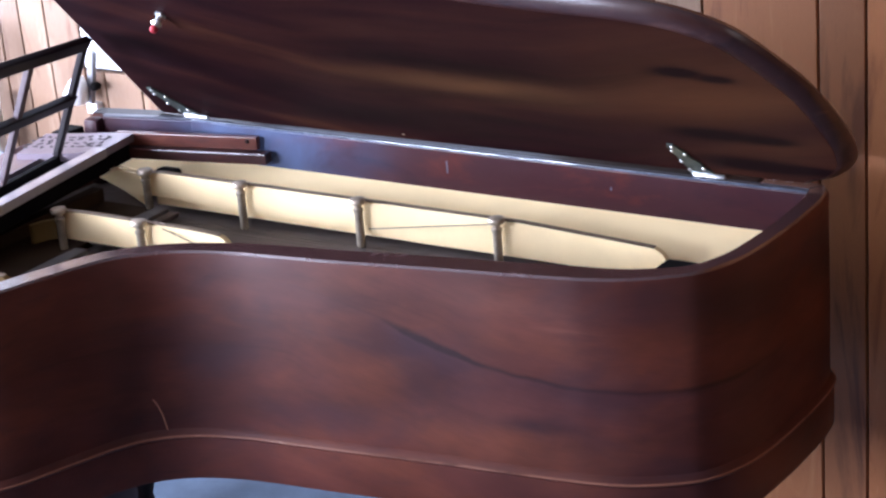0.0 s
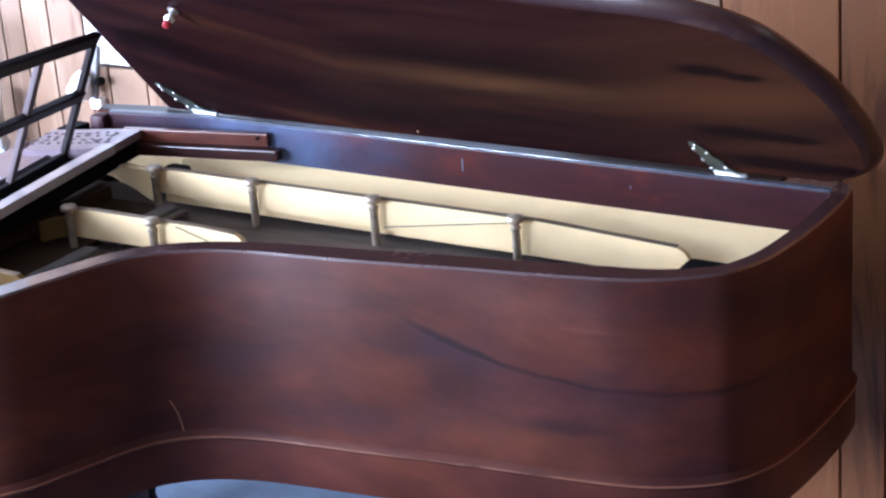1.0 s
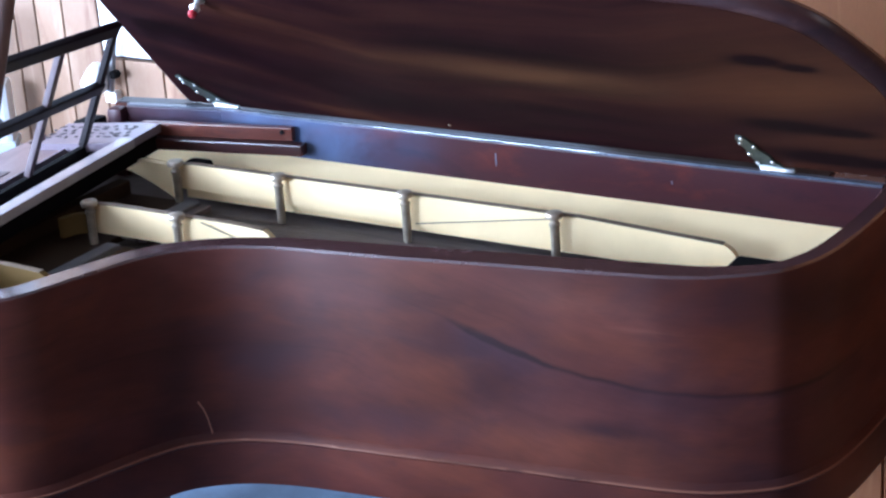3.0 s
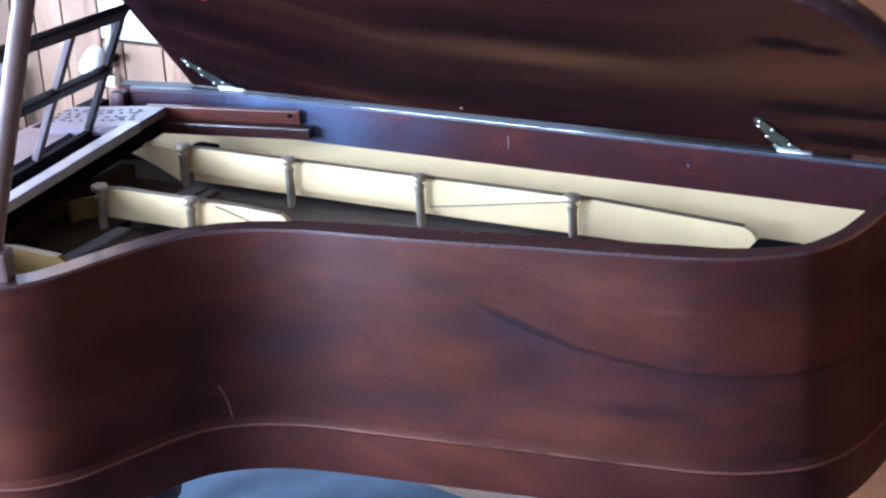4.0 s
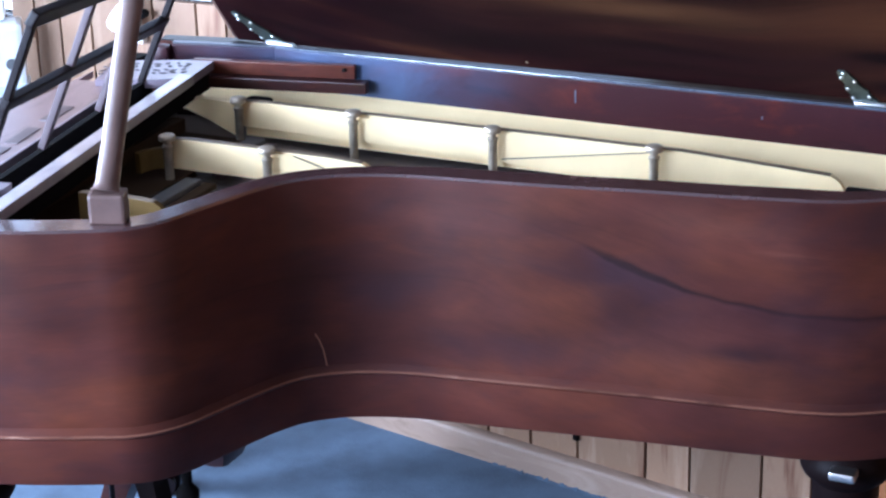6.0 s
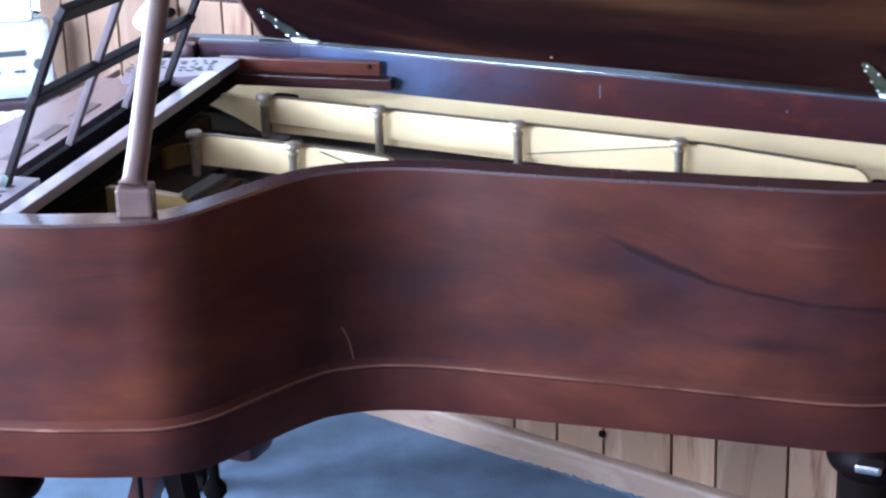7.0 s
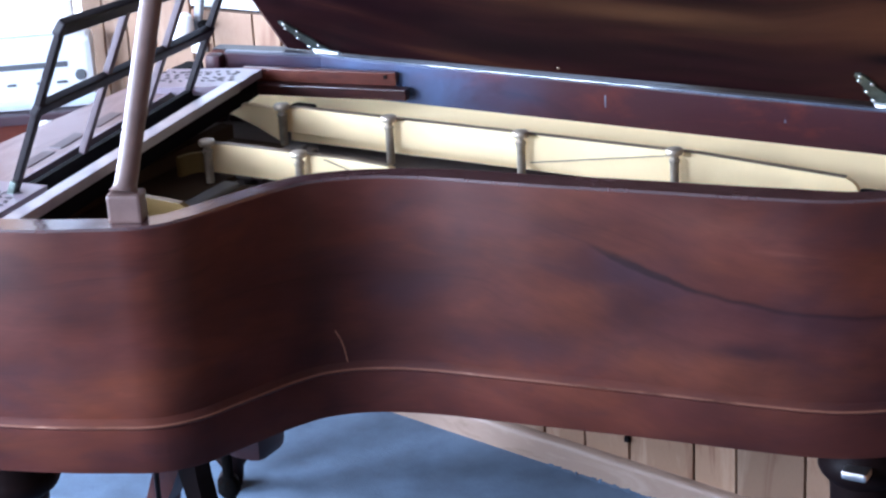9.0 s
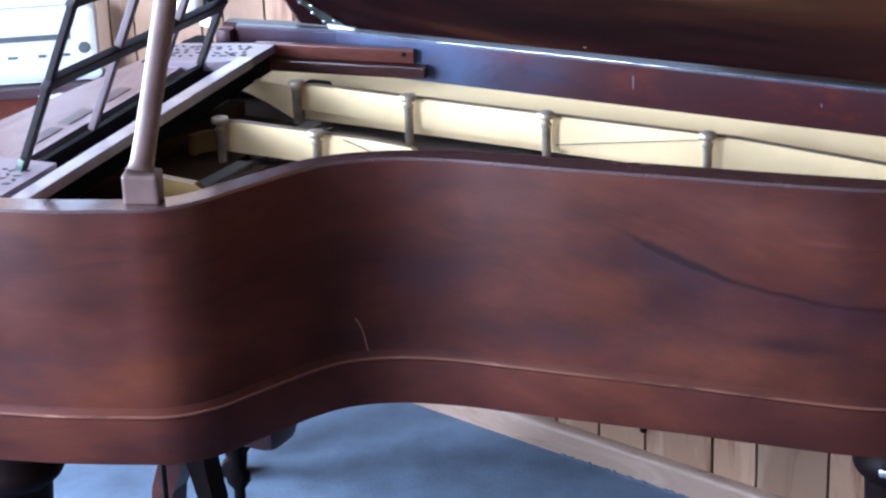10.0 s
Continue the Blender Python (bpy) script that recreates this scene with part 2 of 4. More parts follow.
def lid_wood():
    """Underside of the lid: dark red-brown, a broad warm band along its middle, dark knots near the tail, grain that falls away at the keyboard end."""
    mat, nodes, links, bsdf = material("lid_veneer")
    tex, split, join = nodes.new("ShaderNodeTexCoord"), nodes.new("ShaderNodeSeparateXYZ"), nodes.new("ShaderNodeCombineXYZ")
    links.new(tex.outputs["Object"], split.inputs[0])

    def calc(op, a, b=0.0):
        m = nodes.new("ShaderNodeMath")
        m.operation = op
        for k, v in enumerate((a, b)):
            if isinstance(v, (int, float)):
                m.inputs[k].default_value = v
            else:
                links.new(v, m.inputs[k])
        return m.outputs[0]

    x, u = split.outputs[0], calc("MULTIPLY", split.outputs[1], -1.0)
    wave = calc("SUBTRACT", noise_tex(nodes, links, coords(nodes, links, "Object", (1.2, 2.0, 1)), 1.5, 3, 0.5), 0.5)
    fall = calc("MULTIPLY", calc("MAXIMUM", calc("SUBTRACT", 1.05, x), 0.0), 0.32)
    rise = calc("MULTIPLY", calc("MAXIMUM", calc("SUBTRACT", x, 1.55), 0.0), 0.22)
    w = calc("ADD", calc("SUBTRACT", calc("SUBTRACT", u, fall), rise), calc("MULTIPLY", wave, 0.05))
    links.new(x, join.inputs[0])
    links.new(w, join.inputs[1])

    def grain(su, sv, scale, detail, rough):
        mp = nodes.new("ShaderNodeMapping")
        mp.inputs["Scale"].default_value = (su, sv, 1)
        links.new(join.outputs[0], mp.inputs["Vector"])
        return noise_tex(nodes, links, mp.outputs["Vector"], scale, detail, rough, 0.5)

    def blob(value, at, width):
        d = calc("DIVIDE", calc("SUBTRACT", value, at), width)
        return calc("EXPONENT", calc("MULTIPLY", calc("MULTIPLY", d, d), -1.0))

    figure, fine = grain(0.9, 7.0, 1.8, 5, 0.55), grain(6.0, 80.0, 3.0, 3, 0.7)
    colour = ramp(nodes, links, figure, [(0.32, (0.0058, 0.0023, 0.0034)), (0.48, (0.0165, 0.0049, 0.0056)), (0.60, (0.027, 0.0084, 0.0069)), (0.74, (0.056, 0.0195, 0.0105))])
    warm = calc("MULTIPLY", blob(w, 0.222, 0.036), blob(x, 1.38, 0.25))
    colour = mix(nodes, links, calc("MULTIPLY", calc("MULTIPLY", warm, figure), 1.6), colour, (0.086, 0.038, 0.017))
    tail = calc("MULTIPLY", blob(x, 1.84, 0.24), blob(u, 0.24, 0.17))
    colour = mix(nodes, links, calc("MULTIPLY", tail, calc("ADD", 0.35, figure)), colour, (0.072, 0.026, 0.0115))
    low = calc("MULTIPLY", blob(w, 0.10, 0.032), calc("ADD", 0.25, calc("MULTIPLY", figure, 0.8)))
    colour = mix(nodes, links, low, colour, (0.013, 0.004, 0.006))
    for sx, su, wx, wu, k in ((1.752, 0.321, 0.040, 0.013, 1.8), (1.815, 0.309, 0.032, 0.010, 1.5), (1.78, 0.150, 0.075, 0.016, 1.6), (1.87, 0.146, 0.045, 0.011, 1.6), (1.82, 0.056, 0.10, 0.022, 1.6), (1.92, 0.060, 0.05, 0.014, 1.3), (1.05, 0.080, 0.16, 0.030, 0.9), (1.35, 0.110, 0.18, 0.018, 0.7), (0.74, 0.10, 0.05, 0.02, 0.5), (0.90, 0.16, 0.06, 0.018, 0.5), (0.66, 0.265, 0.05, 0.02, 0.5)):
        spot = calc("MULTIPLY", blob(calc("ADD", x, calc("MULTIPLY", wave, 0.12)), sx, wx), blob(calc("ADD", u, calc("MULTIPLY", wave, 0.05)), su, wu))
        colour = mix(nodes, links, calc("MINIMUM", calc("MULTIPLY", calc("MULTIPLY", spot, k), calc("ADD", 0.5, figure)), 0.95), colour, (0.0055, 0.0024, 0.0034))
    colour = mix(nodes, links, calc("MULTIPLY", fine, 0.35), colour, (0.012, 0.004, 0.004))
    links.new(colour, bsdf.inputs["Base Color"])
    wear = noise_tex(nodes, links, coords(nodes, links, "Object", (2, 4, 1)), 3, 5, 0.6)
    links.new(lift(nodes, links, wear, 0.42, 0.62), bsdf.inputs["Roughness"])
    bsdf.inputs["Specular IOR Level"].default_value = 0.03
    bump(nodes, links, bsdf, fine, 0.05)
    return mat


def planks(name, along, dark, mid, light, rough, coat, streak):
    """Plank veneer whose tone and figure change from piece to piece."""
    mat = veneer(name, "Object", along, dark, mid, light, rough, coat, streak)
    nodes, links = mat.node_tree.nodes, mat.node_tree.links
    bsdf, info, hue = nodes["Principled BSDF"], nodes.new("ShaderNodeObjectInfo"), nodes.new("ShaderNodeHueSaturation")
    old = bsdf.inputs["Base Color"].links[0].from_socket
    links.new(lift(nodes, links, info.outputs["Random"], 0.72, 1.25), hue.inputs["Value"])
    links.new(old, hue.inputs["Color"])
    links.new(hue.outputs["Color"], bsdf.inputs["Base Color"])
    return mat


CASE = case_wood()
LID = lid_wood()
RED = veneer("red_mahogany", "Object", (2.0, 9.0, 9.0), (0.040, 0.009, 0.006), (0.095, 0.022, 0.012), (0.14, 0.040, 0.021))
# Red mahogany deepened: the lower slide rail's shade is in this tone.
RAILDARK = veneer("darkened_red_mahogany", "Object", (2.0, 9.0, 9.0), (0.012, 0.004, 0.004), (0.034, 0.009, 0.008), (0.060, 0.016, 0.011))
DARK = plain("dark_stained_wood", (0.009, 0.006, 0.007), 0.38)
DARK.node_tree.nodes["Principled BSDF"].inputs["Specular IOR Level"].default_value = 0.18
SHELF = veneer("desk_shelf_wood", "Object", (9.0, 2.0, 9.0), (0.12, 0.075, 0.074), (0.20, 0.13, 0.128), (0.27, 0.18, 0.172))
RIMTOP = plain("worn_rim_edge", (0.070, 0.034, 0.034), 0.24)
RIMTOP.node_tree.nodes["Principled BSDF"].inputs["Coat Weight"].default_value = 1.0
RIMTOP.node_tree.nodes["Principled BSDF"].inputs["Coat IOR"].default_value = 1.75
RIMTOP.node_tree.nodes["Principled BSDF"].inputs["Coat Roughness"].default_value = 0.14
# The bevel's blue is the reflected window, put into its base colour.
BEVEL = plain("spine_bevel_sheen", (0.085, 0.115, 0.165), 0.26, 0, 0.4, 22)
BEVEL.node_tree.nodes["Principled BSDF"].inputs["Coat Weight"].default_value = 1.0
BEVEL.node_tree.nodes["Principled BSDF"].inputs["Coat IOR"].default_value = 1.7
SOUND = veneer("old_soundboard", "Object", (1.5, 14.0, 1.0), (0.070, 0.055, 0.047), (0.135, 0.108, 0.092), (0.20, 0.162, 0.138), (0.5, 0.7), 0.0)
GOLD = plain("cream_gold_plate", (0.96, 0.74, 0.40), 0.42, 0.0, 0.12, 6.0, gloss=0.25)
BLACK = plain("dull_black", (0.004, 0.0035, 0.0035), 0.9, gloss=0.1)
FRET = plain("grey_fret_shade", (0.060, 0.050, 0.056), 0.8)
BRASS = plain("aged_brass", (0.56, 0.47, 0.35), 0.44, 0.5, 0.45, 30)
STEEL = plain("bright_steel", (0.75, 0.76, 0.74), 0.34, 1.0, 0.15, 40)
CARPET = plain("blue_grey_carpet", (0.086, 0.130, 0.190), 0.95, 0, 0.42, 7.0, 0.5)
PANEL = planks("oak_panelling", (7.0, 7.0, 1.0), (0.15, 0.047, 0.014), (0.36, 0.135, 0.046), (0.47, 0.205, 0.080), (0.42, 0.6), 0.0, 1.6)
# Same planks in a paler tone: strong window light put into the colour.
PALE_PANEL = planks("lightened_panelling", (7.0, 7.0, 1.0), (0.135, 0.058, 0.030), (0.275, 0.172, 0.104), (0.38, 0.260, 0.172), (0.42, 0.6), 0.0, 1.6)
BASE = veneer("baseboard_wood", "Object", (1.5, 8.0, 8.0), (0.20, 0.135, 0.095), (0.30, 0.210, 0.155), (0.39, 0.29, 0.225), (0.35, 0.5), 0.0)
GROOVE = plain("groove_shadow_wood", (0.035, 0.020, 0.012), 0.8)
LINING = veneer("spine_lining_wood", "Object", (2.2, 7.0, 7.0), (0.012, 0.004, 0.008), (0.038, 0.0090, 0.0105), (0.085, 0.0150, 0.0085), (0.26, 0.46), 0.0, 1.0, 0.18)
# Reflected window light, put into the lining's colour as a blue patch.
painted_sheen(LINING, 0.76, 0.24, (0.066, 0.104, 0.190))
# Pale tones paint the moulding's highlight line onto the bead.
BEAD = veneer("bead_highlight_wood", "UV", (1.5, 6.0, 1.0), (0.050, 0.015, 0.009), (0.19, 0.080, 0.050), (0.62, 0.36, 0.25), (0.34, 0.50), 0.0, 2.4, 0.2)
# Grey-blue reflection along the spine's top, painted as its colour.
SPINETOP = plain("worn_spine_top_sheen", (0.065, 0.075, 0.095), 0.42, 0, 0.4, 14)
CHIP = plain("pale_varnish_chip", (0.085, 0.085, 0.12), 0.5)
SCRATCH = plain("bare_scratched_wood", (0.24, 0.105, 0.055), 0.6)
STRING = plain("dull_steel_wire", (0.135, 0.110, 0.094), 0.6, 0.3)
TARNISH = plain("tarnished_edge", (0.22, 0.16, 0.10), 0.5, 0.2)
RAIL = plain("grey_felt_rail", (0.13, 0.12, 0.115), 0.7)
# Plate gold and pin block brown, darkened to hold the desk's shade.
DULLGOLD = plain("dimmed_gold_casting", (0.15, 0.092, 0.028), 0.62, gloss=0.12)
PINBLOCK = plain("shade_brown_wood", (0.050, 0.028, 0.014), 0.7, gloss=0.15)
EDGE = veneer("lid_edge_wood", "Object", (2.0, 6.0, 6.0), (0.010, 0.004, 0.005), (0.036, 0.013, 0.011), (0.085, 0.040, 0.033), (0.22, 0.40), 0.25, 2.2, 0.45)
HINGE = plain("tarnished_hinge_brass", (0.13, 0.165, 0.145), 0.34, 0.75, 0.45, 60)
REDCAP = plain("red_rubber", (0.45, 0.03, 0.04), 0.5)
PROP = plain("worn_prop_wood", (0.135, 0.082, 0.068), 0.42, 0, 0.35, 14)
# Base colour lightened to hold the window's reflection on the desk.
DESKTOP = plain("worn_desk_wood_sheen", (0.40, 0.355, 0.375), 0.30, 0, 0.3, 12)
DESKTOP.node_tree.nodes["Principled BSDF"].inputs["Coat Weight"].default_value = 0.5
DESKTOP.node_tree.nodes["Principled BSDF"].inputs["Coat Roughness"].default_value = 0.25
FRETTOP = plain("worn_fretwork_panel", (0.235, 0.190, 0.220), 0.32, 0, 0.3, 14)
DUSTY_LIT = plain("dusty_lit_dark_wood", (0.085, 0.058, 0.062), 0.40)
LEGWOOD = plain("dark_leg_mahogany", (0.0075, 0.0030, 0.0028), 0.55, gloss=0.12)
LEGWOOD.node_tree.nodes["Principled BSDF"].inputs["Specular IOR Level"].default_value = 0.1
TABLEEDGE = plain("dark_table_top", (0.05, 0.03, 0.035), 0.35)
PALEBLUE = plain("pale_blue_plastic", (0.50, 0.62, 0.72), 0.4, 0, 0.08)
PALEGREY = plain("pale_grey_plastic", (0.22, 0.22, 0.23), 0.45)
GREY = plain("grey_plastic", (0.085, 0.095, 0.10), 0.45)
CEIL = plain("ceiling_paint", (0.45, 0.44, 0.42), 0.9)
OFFWHITE = plain("cool_white_plastic", (0.60, 0.65, 0.67), 0.4, 0, 0.08)
WHITE = plain("white_plastic", (0.80, 0.82, 0.80), 0.35, 0, 0.06)


# ---- building helpers ----
def link(name, bm, mat, parent=None, label="", smooth=False):
    me = bpy.data.meshes.new(name)
    bmesh.ops.recalc_face_normals(bm, faces=bm.faces)
    if smooth:
        for f in bm.faces:
            f.smooth = True
    bm.to_mesh(me)
    bm.free()
    me.materials.append(mat)
    if smooth:
        me.set_sharp_from_angle(angle=radians(38))
    ob = new(name, me)
    if parent:
        ob.parent = parent
    if label:
        tagged(ob, label)
    return ob


part = link


def box(bm, x0, x1, y0, y1, z0, z1, bevel=0.0, m=None):
    res = bmesh.ops.create_cube(bm, size=1)
    vs = res["verts"]
    bmesh.ops.transform(bm, verts=vs, matrix=Matrix.LocRotScale(((x0 + x1) / 2, (y0 + y1) / 2, (z0 + z1) / 2), None, (x1 - x0, y1 - y0, z1 - z0)))
    if bevel:
        es = list({e for v in vs for e in v.link_edges})
        out = bmesh.ops.bevel(bm, geom=es, offset=bevel, segments=2, profile=0.6, affect="EDGES")
        vs = list({v for f in out["faces"] for v in f.verts} | {v for v in vs if v.is_valid})
    if m is not None:
        bmesh.ops.transform(bm, verts=vs, matrix=m)
    return vs


def turned(bm, profile, m=None, segments=24):
    """A turned solid: rows of (radius, height)."""
    rings = []
    for r, z in profile:
        rings.append([bm.verts.new((r * math.cos(2 * math.pi * k / segments), r * math.sin(2 * math.pi * k / segments), z)) for k in range(segments)])
    for a, b in zip(rings, rings[1:]):
        for k in range(segments):
            bm.faces.new((a[k], a[(k + 1) % segments], b[(k + 1) % segments], b[k]))
    bm.faces.new(rings[0][::-1]), bm.faces.new(rings[-1])
    vs = [v for ring in rings for v in ring]
    if m is not None:
        bmesh.ops.transform(bm, verts=vs, matrix=m)
    return vs


def bar(bm, a, b, w, h, bevel=0.0, up=(0, 0, 1)):
    """A squared bar from a to b."""
    a, b = Vector(a), Vector(b)
    d = (b - a).normalized()
    side = d.cross(Vector(up)).normalized()
    top = side.cross(d)
    m = Matrix((side, d, top)).transposed().to_4x4()
    m.translation = (a + b) / 2
    n = (b - a).length / 2
    return box(bm, -w / 2, w / 2, -n, n, -h / 2, h / 2, bevel, m)


def smooth_line(points, steps=8):
    """A Catmull-Rom line through the points."""
    p = [Vector(q) for q in points]
    p = [2 * p[0] - p[1], *p, 2 * p[-1] - p[-2]]
    out = []
    for i in range(1, len(p) - 2):
        for s in range(steps):
            t = s / steps
            out.append(0.5 * (2 * p[i] + (p[i + 1] - p[i - 1]) * t + (2 * p[i - 1] - 5 * p[i] + 4 * p[i + 1] - p[i + 2]) * t * t + (3 * p[i] - p[i - 1] - 3 * p[i + 1] + p[i + 2]) * t**3))
    return [*out, p[-2]]


def shifted(line, d):
    """The open line moved to its left by d."""
    out = []
    for i, q in enumerate(line):
        t = (line[min(i + 1, len(line) - 1)] - line[max(i - 1, 0)]).normalized()
        out.append(Vector((q.x - t.y * d, q.y + t.x * d)))
    return out


# ---- room ----
def slab(name, x0, x1, y0, y1, z0, z1, mat, label, category):
    bm = bmesh.new()
    box(bm, x0, x1, y0, y1, z0, z1)
    ob = tagged(link(name, bm, mat), label, category, kind="structure")
    ob.matrix_basis = ROOM
    return ob


slab("floor", WEST - 0.2, EAST + 0.2, SOUTH - 0.2, 0.2, -0.1, 0.0, CARPET, "blue-grey cut pile carpet floor", "floor")
slab("ceiling", WEST - 0.2, EAST + 0.2, SOUTH - 0.2, 0.2, CEILING, CEILING + 0.1, CEIL, "plain off-white ceiling", "ceiling")
NW0, NW1, NZ0, NZ1 = -1.60, 0.61, 0.80, 2.12
bm = bmesh.new()
for lo, hi, bottom, top in ((WEST - 0.16, NW0, 0, CEILING), (NW1, EAST + 0.16, 0, CEILING), (NW0, NW1, 0, NZ0), (NW0, NW1, NZ1, CEILING)):
    box(bm, lo, hi, 0.012, 0.17, bottom, top)
wall_north = tagged(link("wall_north", bm, GROOVE), "oak plank panelled wall behind the piano, with a window", "wall", kind="structure")
wall_north.matrix_basis = ROOM


def holed_wall(name, along, at, a0, a1, w0, w1, z0, z1, label):
    """A wall of 0.16 m with one window opening. along: the axis on which it runs."""
    bm = bmesh.new()
    for lo, hi, bottom, top in ((a0, w0, 0, CEILING), (w1, a1, 0, CEILING), (w0, w1, 0, z0), (w0, w1, z1, CEILING)):
        if along == "x":
            box(bm, lo, hi, at - 0.16, at, bottom, top)
        else:
            box(bm, at - 0.16, at, lo, hi, bottom, top)
    ob = tagged(link(name, bm, PANEL), label, "wall", kind="structure")
    ob.matrix_basis = ROOM
    return ob


def window(name, along, at, w0, w1, z0, z1):
    """A painted frame with a cross bar in a wall's opening."""
    ob = tagged(new(name), "white painted window with four panes", "window", kind="structure")
    ob.matrix_basis = ROOM
    mid, zm = (w0 + w1) / 2, (z0 + z1) / 2
    for lo, hi, bottom, top in ((w0, w0 + 0.05, z0, z1), (w1 - 0.05, w1, z0, z1), (w0 + 0.05, w1 - 0.05, z0, z0 + 0.05), (w0 + 0.05, w1 - 0.05, z1 - 0.05, z1), (mid - 0.02, mid + 0.02, z0 + 0.05, z1 - 0.05), (w0 + 0.05, mid - 0.02, zm - 0.015, zm + 0.015), (mid + 0.02, w1 - 0.05, zm - 0.015, zm + 0.015)):
        bm = bmesh.new()
        if along == "x":
            box(bm, lo, hi, at - 0.14, at - 0.10, bottom, top, 0.004)
        else:
            box(bm, at - 0.14, at - 0.10, lo, hi, bottom, top, 0.004)
        part("window_frame", bm, WHITE, ob)


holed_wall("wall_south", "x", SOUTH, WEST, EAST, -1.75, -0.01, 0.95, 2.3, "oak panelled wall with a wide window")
holed_wall("wall_west", "y", WEST, SOUTH, 0.012, -3.0, -1.2, 0.95, 2.25, "oak panelled wall with a bright window")
# The east opening is added only to hold the fill lamp.
holed_wall("wall_east", "y", EAST + 0.16, SOUTH, 0.012, -2.6, -1.4, 0.95, 2.2, "oak panelled end wall with an opening added for fill light")
window("window_fill", "y", EAST + 0.16, -2.6, -1.4, 0.95, 2.2)
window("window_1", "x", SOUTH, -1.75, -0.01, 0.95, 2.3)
window("window_3", "x", 0.17, NW0, NW1, NZ0, NZ1)
# Panelled projection behind the keyboard end: planks to its ceiling, a low sill where the window's light comes through.
PANEL_Y, PANEL_Z0, SILL_Z = 0.126, 0.45, 1.027
bm = bmesh.new()
for x0, x1, y0, y1, z1 in ((-0.110, 0.182, PANEL_Y + 0.012, PANEL_Y + 0.06, CEILING), (0.182, 0.66, PANEL_Y + 0.012, PANEL_Y + 0.06, SILL_Z), (-0.110, -0.07, PANEL_Y + 0.06, 0.565, CEILING), (0.62, 0.66, PANEL_Y + 0.06, 0.41, SILL_Z)):
    box(bm, x0, x1, y0, y1, PANEL_Z0, z1)
box(bm, -0.07, 0.62, PANEL_Y + 0.06, 0.42, PANEL_Z0, PANEL_Z0 + 0.03)
wall_projection = tagged(link("wall_projection", bm, GROOVE), "plank clad wall projection with a low window sill", "wall", kind="structure")
# White board that paints the window's glare above the sill.
bm = bmesh.new()
box(bm, 0.184, 0.66, PANEL_Y + 0.001, PANEL_Y + 0.05, SILL_Z + 0.004, SILL_Z + 0.135, 0.003)
tagged(link("trim_ledge", bm, WHITE), "white board over the sill in place of the window's glare", "sill", kind="structure")
slab("trim_sill", NW0 - 0.01, NW1 + 0.01, -0.012, 0.03, NZ0 - 0.012, NZ0, DARK, "dark narrow window sill", "sill")
window("window_2", "y", WEST, -3.0, -1.2, 0.95, 2.25)
bm = bmesh.new()
ends = []
for x in (WEST, EAST):
    ends.append([bm.verts.new((x, y, z)) for y, z in ((0.0, 0.0), (-0.022, 0.0), (-0.022, 0.048), (-0.0205, 0.054), (-0.016, 0.0585), (-0.008, 0.061), (0.0, 0.062))])
for k in range(7):
    bm.faces.new((ends[0][k], ends[0][(k + 1) % 7], ends[1][(k + 1) % 7], ends[1][k]))
bm.faces.new(ends[0]), bm.faces.new(ends[1][::-1])
baseboard = tagged(link("baseboard", bm, BASE, smooth=True), "pale wooden baseboard with an eased top", "baseboard", kind="structure")
baseboard.matrix_basis = ROOM
# Carpet pile that stands up unevenly against the board.
bm = bmesh.new()
pile = random.Random(5)
for k in range(420):
    x, high, w, lean = 0.25 + 0.0045 * k, pile.choice((0.0015, 0.002, 0.003, 0.0045, 0.006)) * pile.uniform(0.7, 1.2), pile.uniform(0.003, 0.006), pile.uniform(-0.003, 0.003)
    foot = [bm.verts.new((x + dx * w, -0.0225 - dy, 0.0)) for dx, dy in ((-1, 0.0), (1, 0.0), (1, 0.007), (-1, 0.007))]
    crest = [bm.verts.new((x + lean + dx * w * 0.5, -0.0228, high)) for dx in (-1, 1)]
    bm.faces.new((foot[3], foot[2], crest[1], crest[0])), bm.faces.new((foot[0], foot[3], crest[0])), bm.faces.new((foot[2], foot[1], crest[1])), bm.faces.new((foot[1], foot[0], crest[0], crest[1]))
pile_edge = tagged(link("carpet_edge", bm, CARPET), "uneven blue-grey carpet pile along the baseboard", "carpet edge", kind="stuff")
pile_edge.matrix_basis = ROOM

# ---- grand piano ----
piano = tagged(new("grand_piano"), "old mahogany grand piano with its lid propped open, on blue carpet", "piano")
OUTLINE = [(0.3, -1.10), (0.55, -1.055), (0.655, -1.027), (0.735, -1.0), (0.81, -0.966), (0.848, -0.947), (0.875, -0.923), (0.898, -0.887), (0.916, -0.835),
           (0.933, -0.785), (0.955, -0.725), (0.988, -0.67), (1.05, -0.622), (1.14, -0.591), (1.25, -0.573), (1.34, -0.559), (1.5, -0.528), (1.6, -0.511), (1.7, -0.491),
           (1.785, -0.473), (1.857, -0.437), (1.889, -0.408), (1.909, -0.368), (1.922, -0.324), (1.929, -0.267), (1.933, -0.2), (1.934, -0.11), (1.93, -0.045), (1.918, 0.0), (1.89, 0.02), (1.80, 0.022)]
# The bent side stands a little proud of the plan line, the tail a little inside it.
front = smooth_line(OUTLINE, 6)
CURVE = []
for q, r in zip(front, shifted(front, -1.0)):
    out = 0.013 if q.x < 1.72 and q.y < -0.3 else 0.013 - 0.021 * min(1.0, max(0.0, (q.x - 1.72) / 0.17)) if q.y < -0.3 else -0.008
    CURVE.append(q + (r - q) * out)
CURVE += [Vector((1.2, 0.022)), Vector((0.615, 0.022)), Vector((0.36, -0.024))]


